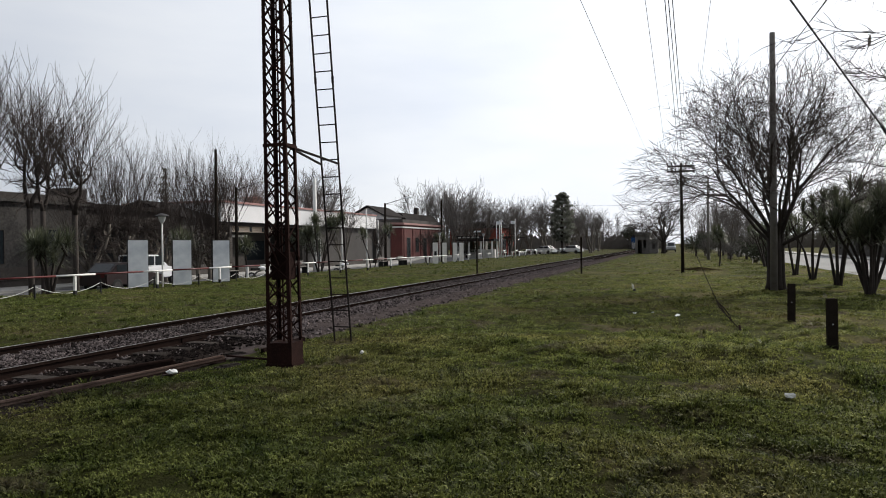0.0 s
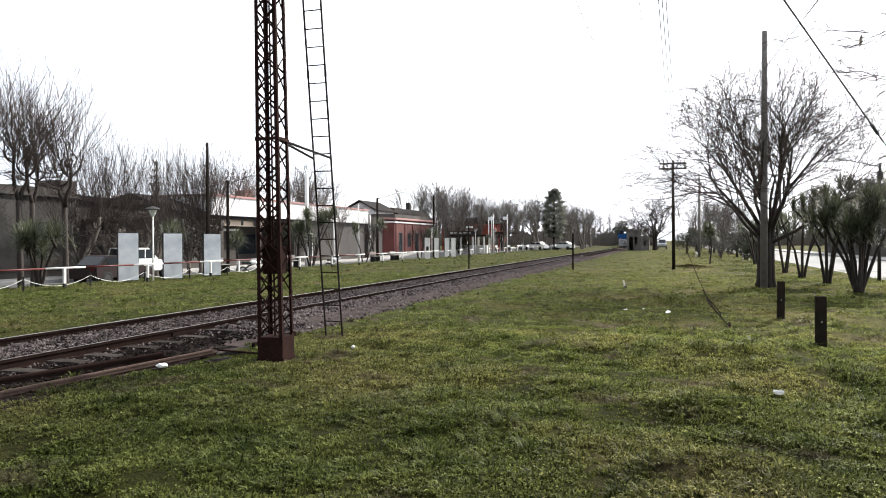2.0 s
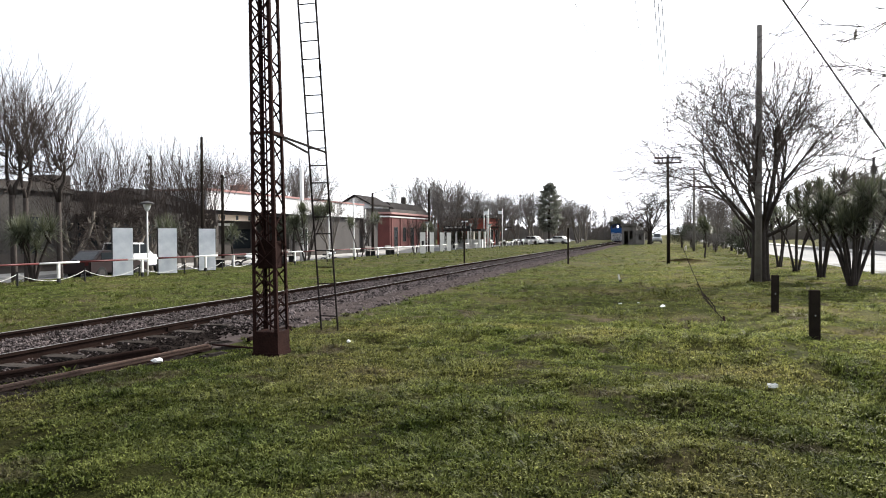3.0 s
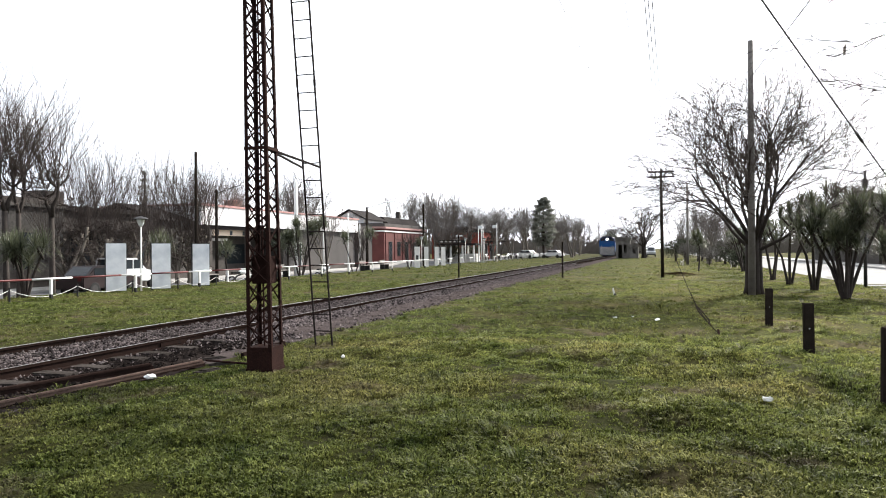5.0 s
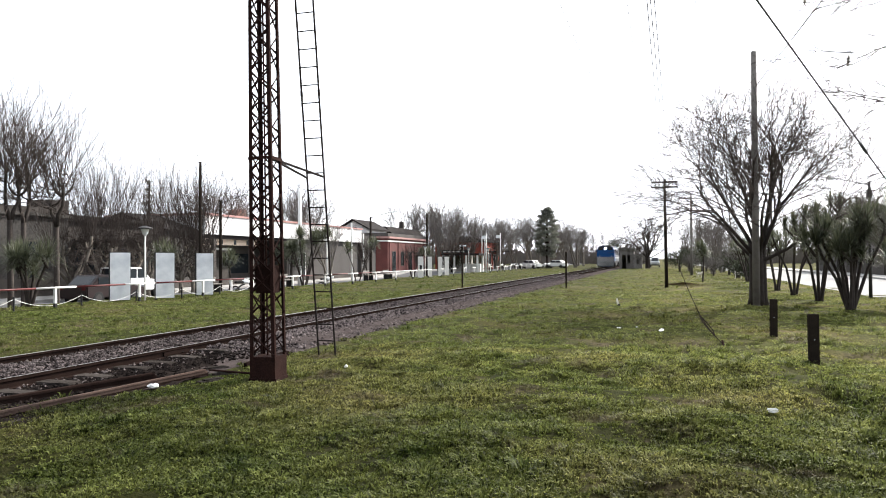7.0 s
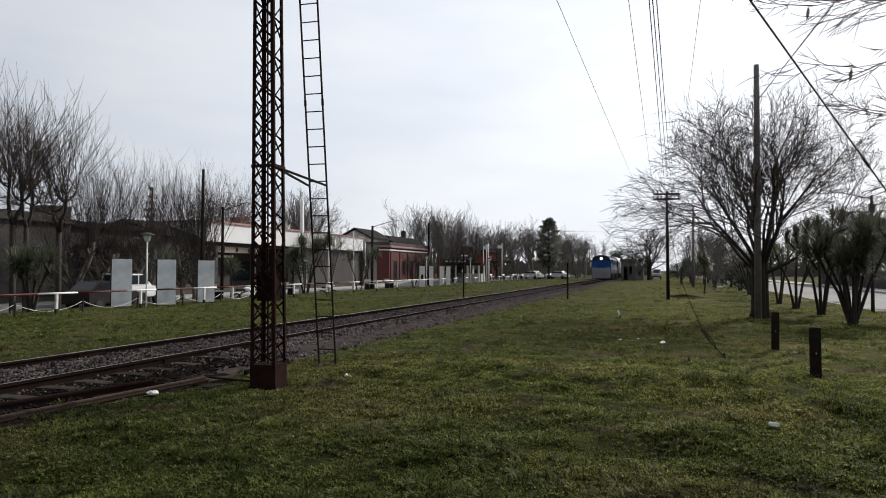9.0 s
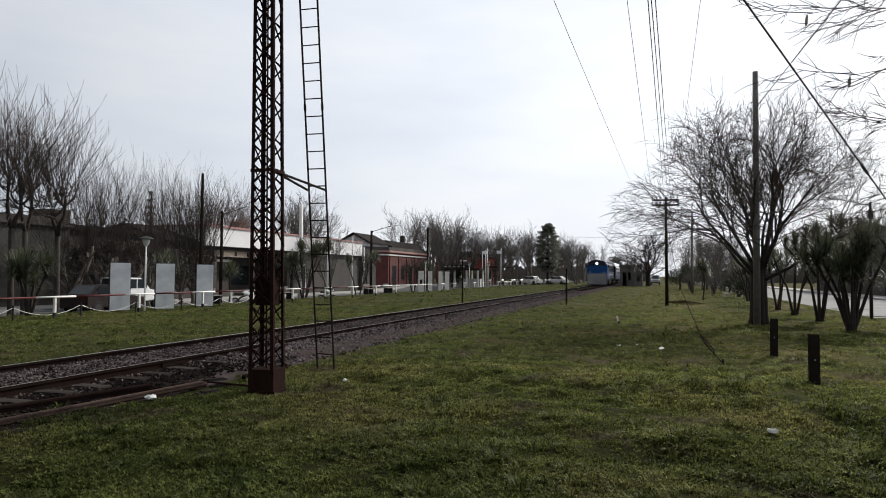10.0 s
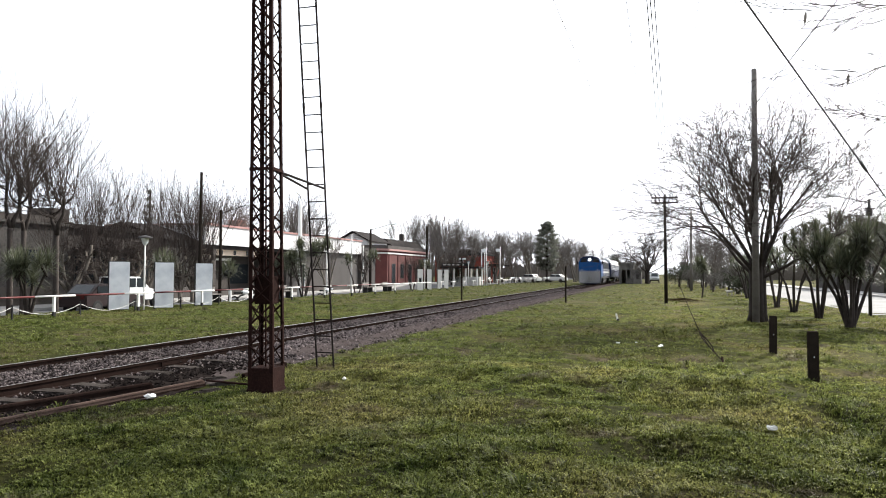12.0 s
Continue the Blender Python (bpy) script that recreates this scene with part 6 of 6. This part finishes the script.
# ---- animals ----
def build_dog(name, at, label, k):
    t = thing(name, at, label, "dog", rz=0)
    s = Shape().ellipsoid((0, 0, 0.46 * k), (0.14 * k, 0.36 * k, 0.15 * k), 7, 10)
    s.smooth = True
    part("body", s, FUR, t)
    h = Shape().ellipsoid((0, 0.42 * k, 0.64 * k), (0.085 * k, 0.12 * k, 0.09 * k)).ellipsoid((0, 0.53 * k, 0.61 * k), (0.045 * k, 0.08 * k, 0.045 * k)).tube([(0, 0.27 * k, 0.5 * k), (0, 0.4 * k, 0.62 * k)], [0.09 * k, 0.07 * k], 7)
    for sx in (-1, 1):
        h.tube([(sx * 0.06 * k, 0.39 * k, 0.7 * k), (sx * 0.075 * k, 0.37 * k, 0.79 * k)], [0.03 * k, 0.008 * k], 5)
    h.smooth = True
    part("head", h, FUR, t)
    part("tail", Shape().tube([(0, -0.33 * k, 0.5 * k), (0, -0.45 * k, 0.6 * k), (0, -0.5 * k, 0.74 * k)], [0.03 * k, 0.024 * k, 0.01 * k], 6), FUR, t)
    legs = []
    for sx in (-1, 1):
        for y in (-0.25, 0.24):
            l = Shape().tube([(0, 0, 0.03 * k), (0, -0.02 * k, -0.2 * k), (0, 0.0, -0.4 * k), (0, 0.05 * k, -0.43 * k)], [0.055 * k, 0.035 * k, 0.025 * k, 0.025 * k], 7)
            legs.append((part("leg", l, FUR, t, at=pose(sx * 0.08 * k, y * k, 0.43 * k)), sx * 0.08 * k, y * k, 0.43 * k))
    return t, legs


DOG, DOG_LEGS = build_dog("dog", (2.5, 70.0, 0), "white dog trotting over the grass", 0.72)
build_dog("dog", (6.15, 60.5, 0), "pale dog standing under the bushes", 0.95)[0].rotation_euler.z = radians(80)


# ---- small things on the grass ----
def crumple(name, at, label, size, seed, flat=0.35, rz=0.0):
    rng = random.Random(seed)
    s = Shape().ellipsoid((0, 0, 0), (0.5, 0.5, 0.5), 6, 9)
    s.v = [(x * size[0] * rng.uniform(0.6, 1.2), y * size[1] * rng.uniform(0.6, 1.2), (z + 0.3) * size[2] * rng.uniform(0.5, 1.3)) for x, y, z in s.v]
    return single(name, s, PAPER, at, label, "litter", "litter", rz=rz)


def build_litter():
    z = lambda x, y: bumps(x, y) + 0.035
    for i, (x, y, sx, sy, sz, lab) in enumerate(((1.13, 7.95, 0.13, 0.06, 0.06, "crumpled white paper on the grass"), (-6.18, 7.42, 0.15, 0.09, 0.07, "crumpled white bag by the timbers"), (0.06, 16.25, 0.5, 0.12, 0.05, "flattened white bag on the grass"),
                                                 (-4.55, 9.7, 0.07, 0.06, 0.05, "scrap of white paper near the ladder"), (-0.75, 12.9, 0.06, 0.05, 0.02, "scrap of white paper on the grass"),
                                                 (-0.9, 16.9, 0.14, 0.07, 0.03, "scrap of white paper on the grass"), (-0.5, 17.3, 0.1, 0.06, 0.02, "scrap of white paper on the grass"))):
        crumple("litter", (x, y, z(x, y)), lab, (sx, sy, sz), 200 + i, rz=i * 40)
    t = thing("white_stake", (-1.32, 24.9, 0), "short leaning white stake in the turf", "stake")
    part("stake", Shape().tube([(0, 0, -0.05), (-0.07, 0, 0.27)], [0.03, 0.03], 8), WHITE, t)
    part("foot", Shape().tube([(0.0, 0, -0.05), (0.0, 0, 0.09)], 0.05, 8), BLACK, t)
    rng = random.Random(77)
    s = Shape()
    for i in range(900):
        a, r = rng.uniform(0, 6.3), abs(rng.gauss(0, 0.5))
        x, y = math.cos(a) * r * 1.3, math.sin(a) * r
        h = max(0.0, 0.16 * (1 - r)) + rng.uniform(0, 0.04)
        s.face((x - 0.07, y, h), (x, y - 0.05, h + 0.02), (x + 0.08, y + 0.02, h + 0.03), (x, y + 0.05, h))
    tagged(single("leaf_heap", s, DRY_LEAF, (1.4, 44.4, 0), "low brown heap of dead leaves", "leaf heap"), kind="stuff")


build_litter()


# ---- railway track ----
def rail_shape(y0, y1, x):
    z = RAIL_Z
    web = [(-0.065, z - 0.145), (0.065, z - 0.145), (0.065, z - 0.13), (0.012, z - 0.118), (0.012, z - 0.045), (0.035, z - 0.035), (0.035, z - 0.012),
           (-0.035, z - 0.012), (-0.035, z - 0.035), (-0.012, z - 0.045), (-0.012, z - 0.118), (-0.065, z - 0.13)]
    return Shape().prism([(x + a, b) for a, b in web], "y", y0, y1)


def build_track():
    t = thing("railway_track", (0, 0, 0), "single broad-gauge railway track on grey ballast", "railway track", kind="structure")
    G = 0.876
    s = Shape()
    ys = spaced([(-30, 0, 10), (0, 40, 200), (40, 420, 60)])
    prof = [(-2.0, -0.04), (-1.7, 0.01), (-1.3, 0.03), (-0.8, 0.035), (0.0, 0.045), (0.8, 0.035), (1.3, 0.022), (1.8, 0.02), (2.35, 0.012), (2.75, -0.05)]
    rng = random.Random(4)
    for y in ys:
        for x, z in prof:
            s.v.append((TRACK_X + x + 0.08 * noise.noise((x, y * 0.8, 0)), y, z + (0.03 * noise.noise((x * 3, y * 3, 1.0)) if abs(x) < 1.5 else 0) + (0.05 if y > 12 and 1.0 < x < 2.0 else 0)))
    n = len(prof)
    for j in range(len(ys) - 1):
        for i in range(n - 1):
            s.f.append((j * n + i, j * n + i + 1, (j + 1) * n + i + 1, (j + 1) * n + i))
    s.smooth = True
    part("ballast_bed", s.raw("ballast_bed", GRAVEL), GRAVEL, t, "dirty grey ballast bed")
    d = Shape()
    dy, dx = [0.1 * i for i in range(-40, 116)], [0.93 + 0.1 * i for i in range(17)]
    for y in dy:
        for x in dx:
            edge = max(0.0, (y - 8.5) / 3.0)
            d.v.append((TRACK_X + 0.93 + (x - 0.93) * max(0.05, 1 - edge) + 0.05 * noise.noise((x * 4, y * 2, 5.0)), y, (0.03 if x < 2.3 else 0.012) + 0.03 * noise.noise((x * 5, y * 5, 2.0)) + 0.02 * noise.noise((x * 14, y * 14, 2.0))))
    for j in range(len(dy) - 1):
        for i in range(len(dx) - 1):
            k = j * len(dx) + i
            d.f.append((k, k + 1, k + len(dx) + 1, k + len(dx)))
    part("dirt_strip", d, SHADED_DIRT, t, "oily dirt beside the near rail, darkened with painted shade")
    for sx in (-1, 1):
        x = TRACK_X + sx * G
        # both heads are worn alike; the wider far strip shapes in its glint
        w = 0.024 if sx < 0 else 0.009
        rail = part("rail", rail_shape(-30, 420, x), RAIL_RUST, t, "rusty rail with a worn bright head")
        part("rail_head", Shape().span((x - 0.033, -30, RAIL_Z - 0.012), (x + 0.033, 420, RAIL_Z)), RAIL_RUST, rail, "dark rail head")
        part("running_surface", Shape().span((x - sx * 0.006 - w, -30, RAIL_Z - 0.004), (x - sx * 0.006 + w, 420, RAIL_Z + 0.003)), RAIL_HEAD, rail, "thin bright worn running surface")
        for y in (9.6, 21.6, 33.6):
            part("fishplate", Shape().span((x + 0.013, y, RAIL_Z - 0.11), (x + 0.035, y + 0.6, RAIL_Z - 0.05)), RAIL_RUST, rail)
    sleepers = [Shape().span((-1.45, -0.12, -0.2), (1.45, 0.12, 0.1)).mesh("sleeper", SLEEPER, 0.012)]
    for i in range(200):
        y = 0.6 + i * 0.66
        part("sleeper", sleepers[0], SLEEPER, t, at=pose(TRACK_X + rng.uniform(-0.04, 0.04), y + rng.uniform(-0.04, 0.04), -0.02 + rng.uniform(-0.016, 0.008), 0, rng.uniform(-0.4, 0.4), rng.uniform(-2.2, 2.2)))
    # loose stones
    s = Shape()
    base = [(1, 0, 0), (-1, 0, 0), (0, 1, 0), (0, -1, 0), (0, 0, 1), (0, 0, -1)]
    tri = [(0, 2, 4), (2, 1, 4), (1, 3, 4), (3, 0, 4), (2, 0, 5), (1, 2, 5), (3, 1, 5), (0, 3, 5)]
    for i in range(105000):
        y = 3 + 67 * rng.random() ** 1.35
        u = rng.random()
        if u < 0.45:
            x = rng.uniform(-0.8, 0.8)
        elif u < 0.88:
            x = 0.9 + abs(rng.gauss(0, 0.65)) if y > 9.5 else 0.9 + abs(rng.gauss(0, 0.45))
        else:
            x = -0.95 - abs(rng.gauss(0, 0.35))
        if 0.8 < abs(x) < 0.95 or x > 2.6:
            continue
        phase = (y - 0.6) % 0.66
        z = 0.07 + rng.uniform(-0.02, 0.04) if abs(x) < 0.8 else max(0.0, (0.1 if y > 10 else 0.07) - 0.08 * (abs(x) - 0.9)) + rng.uniform(-0.02, 0.03)
        if abs(x) >= 0.8 and (phase < 0.13 or phase > 0.53) and abs(x) < 1.45 and y < 12:
            continue
        if x > 0.8 and y < 10.5 and rng.random() < 0.86:
            continue
        r = rng.uniform(0.011, 0.026) if x < 0.8 or y < 11 else rng.uniform(0.016, 0.05)
        a = rng.uniform(0, 6.3)
        ca, sa, k = math.cos(a), math.sin(a), len(s.v)
        sc = (r * rng.uniform(0.7, 1.4), r * rng.uniform(0.7, 1.4), r * rng.uniform(0.6, 1.1))
        for bx, by, bz in base:
            px_, py_, pz_ = bx * sc[0] + rng.uniform(-.3, .3) * r, by * sc[1] + rng.uniform(-.3, .3) * r, bz * sc[2]
            s.v.append((TRACK_X + x + px_ * ca - py_ * sa, y + px_ * sa + py_ * ca, z + pz_))
        s.f += [(k + p, k + q, k + w) for p, q, w in tri]
    ob = part("ballast_stones", s.raw("ballast_stones", STONE), STONE, t, "loose grey and brown ballast stones")
    tagged(ob, kind="stuff")
    # clods of oily dirt between the sleeper ends
    s = Shape()
    for i in range(5200):
        x, y = 0.95 + abs(rng.gauss(0, 0.5)), rng.uniform(2.5, 12.0)
        if x > 2.2 or ((y - 0.6) % 0.66 < 0.1 or (y - 0.6) % 0.66 > 0.56) and x < 1.45:
            continue
        r, k = rng.uniform(0.012, 0.05), len(s.v)
        for bx, by, bz in base:
            s.v.append((TRACK_X + x + (bx + rng.uniform(-.4, .4)) * r, y + (by + rng.uniform(-.4, .4)) * r, 0.035 + (bz + rng.uniform(-.3, .3)) * r * 0.7))
        s.f += [(k + a, k + b, k + c) for a, b, c in tri]
    tagged(part("dirt_clods", s.raw("dirt_clods", SHADED_DIRT), SHADED_DIRT, t, "black clods of oily dirt"), kind="stuff")
    # old rails, rods and timber ends beside the near rail
    for x0, y0, x1, y1, w, h, mat, lab in ((-7.62, 3.9, -6.62, 8.0, 0.1, 0.12, RAIL_RUST, "dark rusty old rail lying slantwise beside the track"), (-6.8, 3.4, -6.22, 8.58, 0.068, 0.1, OLD_RUST, "pale brown old rail lying at the grass edge")):
        ln = math.hypot(x1 - x0, y1 - y0)
        o = thing("old_rail", (x0, y0, 0), lab, "rail", "old rails", rz=-math.degrees(math.atan2(x1 - x0, y1 - y0)))
        part("foot", Shape().span((-w / 2, 0, -0.02), (w / 2, ln, h * 0.35)), RAIL_RUST, o, bevel=0.008)
        part("head", Shape().span((-w * 0.3, 0, h * 0.35), (w * 0.3, ln, h * 0.72)).span((-w * 0.45, 0, h * 0.72), (w * 0.45, ln - 0.04, h)), mat, o, bevel=0.008)
    for x, y, rz_, l in ((-6.45, 9.05, 70, 0.5), (-6.0, 8.7, 20, 0.35), (-5.85, 8.15, 75, 0.4)):
        single("broken_timber", Shape().span((-l / 2, -0.06, -0.03), (l / 2, 0.06, 0.03)).span((-l * 0.3, -0.045, 0.03), (l * 0.42, 0.05, 0.045)), SLEEPER, (x, y, 0.0), "weathered piece of broken timber in the grass", "timber", "broken timbers", rz=rz_, bevel=0.012)
    single("iron_rod", Shape().tube([(0, 0, 0.05), (0.5, -0.12, 0.06), (1.1, -0.25, 0.07), (1.25, -0.3, 0.09)], 0.016, 6), RUST, (-6.3, 8.75, 0), "thin rusty rod running to the mast foot", "rod")
    single("old_rail", Shape().span((-0.06, -0.6, -0.03), (0.06, 0.9, 0.03)).span((-0.03, -0.6, 0.03), (0.03, 0.86, 0.085)), RAIL_RUST, (-6.1, 9.9, 0), "rusty buried rail end beside the mast", "rail", "old rails", rz=4, bevel=0.01)


build_track()


# ---- grass blades ----
def build_grass():
    rs = np.random.RandomState(12)
    def blades(tufts, each, near, far, height, width, spread, power, sweep=37, low=-1.0):
        """Tufts of short leaves that spring outwards from their middle."""
        r = near + (far - near) * rs.rand(tufts) ** power
        a = np.radians(-17.5 + rs.uniform(-sweep, sweep, tufts))
        x, y = r * np.sin(a), r * np.cos(a)
        clump = np.array([noise.noise((u * 0.9, w * 0.9, 7.0)) + 0.8 * noise.noise((u * 3.3, w * 3.3, 2.0)) + 0.5 * noise.noise((u * 9.0, w * 9.0, 4.0)) for u, w in zip(x, y)])
        keep = (x > -6.0 - 0.42 * np.clip(8.2 - y, 0, 9) + (0.3 * np.sin(y * 1.7) + 0.2 * np.sin(y * 5.1)) * (y > 9)) & (x < 8.4) | (x > -22.3) & (x < -10.6 + 0.2 * np.sin(y * 1.3))
        keep &= clump > rs.uniform(low, 0.15, tufts)
        keep &= np.hypot(x - MAST_AT[0], y - MAST_AT[1]) > 0.34 + 0.1 * rs.rand(tufts)
        x, y, clump = x[keep], y[keep], clump[keep]
        z = np.array([bumps(u, w) for u, w in zip(x, y)])
        size = (0.6 + 0.8 * rs.rand(len(x))) * np.clip(0.9 + 1.0 * clump, 0.4, 2.0)
        x, y, z, size = (np.repeat(q, each) for q in (x, y, z, size))
        n = len(x)
        turn = rs.uniform(0, 2 * np.pi, n)
        dx, dy = np.cos(turn), np.sin(turn)
        off = np.abs(rs.normal(0, spread, n))
        x, y = x + dx * off, y + dy * off
        h = height * size * (0.5 + 0.7 * rs.rand(n))
        lean = rs.uniform(0.2, 1.7, n)
        w = width * (0.7 + 0.6 * rs.rand(n))
        v = np.empty((n, 4, 3))
        mx, my, mz = x + dx * h * lean * 0.5, y + dy * h * lean * 0.5, z + h * 0.8
        v[:, 0] = np.stack([x, y, z - 0.01], 1)
        v[:, 1] = np.stack([mx + dy * w, my - dx * w, mz], 1)
        v[:, 2] = np.stack([x + dx * h * lean, y + dy * h * lean, z + h * rs.uniform(0.6, 1.1, n)], 1)
        v[:, 3] = np.stack([mx - dy * w, my + dx * w, mz], 1)
        return v.reshape(-1, 3)
    def sheet(name, v, material, label):
        n = len(v) // 4
        me = bpy.data.meshes.new(name)
        me.vertices.add(len(v)), me.loops.add(len(v)), me.polygons.add(n)
        me.vertices.foreach_set("co", v.ravel())
        me.loops.foreach_set("vertex_index", np.arange(len(v)))
        me.polygons.foreach_set("loop_start", np.arange(n) * 4)
        me.polygons.foreach_set("loop_total", np.full(n, 4))
        me.update()
        me.materials.append(material)
        tagged(new(name, me), label, "grass", kind="stuff")
    near = np.concatenate([blades(27000, 13, 2.2, 7.6, 0.033, 0.0056, 0.022, 0.75), blades(42000, 10, 6.8, 13.5, 0.033, 0.0066, 0.03, 0.85)])
    # taller tufts, coloured darker to carry the shade of clumps and hummocks too
    weeds = grass_surface("dark_tufts", ((0.035, 0.055, 0.017), (0.10, 0.12, 0.042)), ((0.06, 0.06, 0.026), (0.13, 0.12, 0.06)), island=0.9, translucent=0.3)
    sheet("grass_tufts", blades(2300, 40, 3.4, 26.0, 0.055, 0.0062, 0.05, 0.75, low=-0.3), weeds, "taller dark green tufts in the grass")
    sheet("rank_tufts", blades(1500, 30, 18.0, 70.0, 0.085, 0.013, 0.12, 0.8, low=-0.2), weeds, "scattered dark tufts in the mown grass")
    far = np.concatenate([blades(30000, 9, 12.0, 36.0, 0.04, 0.0105, 0.05, 0.85), blades(44000, 6, 24.0, 120.0, 0.038, 0.022, 0.13, 0.9)])
    near = np.concatenate([near, blades(9000, 7, 0.2, 11.0, 0.035, 0.0075, 0.03, 0.6, 180)])
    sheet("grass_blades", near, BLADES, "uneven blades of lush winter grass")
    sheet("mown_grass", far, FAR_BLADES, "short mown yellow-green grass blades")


build_grass()


# ---- what moves ----
def motions():
    """The train rolls in along the track; the white dog trots over the green."""
    go = lambda t: 180.0 - 9.55 * t + 0.203 * t * t
    times = [12.0 * i / 12 for i in range(13)]
    walk(LOCO, [(t, pose(TRACK_X, go(t), RAIL_Z)) for t in times])
    for i, (coach, _) in enumerate(COACHES):
        walk(coach, [(t, pose(TRACK_X, go(t) + 18.9 + 24.6 * i, RAIL_Z)) for t in times])
    steps = 160
    for sets, r in ((LOCO_WHEELS, 0.5), (COACHES[0][1], 0.46), (COACHES[1][1], 0.46), (COACHES[2][1], 0.46)):
        for w in sets:
            yy = w.matrix_basis.translation.y
            walk(w, [(12.0 * k / steps, pose(0, yy, r, math.degrees((go(0.0) - go(12.0 * k / steps)) / r))) for k in range(steps + 1)])
    path = [(0.0, 3.3, 76.0), (2.0, 3.0, 74.5), (3.0, 2.4, 73.5), (5.0, 2.55, 70.4), (6.0, 2.9, 67.1), (8.5, 4.3, 60.0), (9.5, 4.9, 59.0), (10.5, 5.2, 58.4), (12.0, 5.3, 57.9)]
    walk(DOG, [(t, pose(x, y, 0, 0, 0, rz)) for (t, x, y), rz in zip(path, (150, 160, 185, 200, 220, 235, 250, 250, 245))])
    for i, (leg, x, y, z) in enumerate(DOG_LEGS):
        sign = 1 if i in (0, 3) else -1
        walk(leg, [(0.3 * k, pose(x, y, z, sign * (22 if k % 2 else -22) * (1.0 if k < 34 else 0.3))) for k in range(41)])


motions()
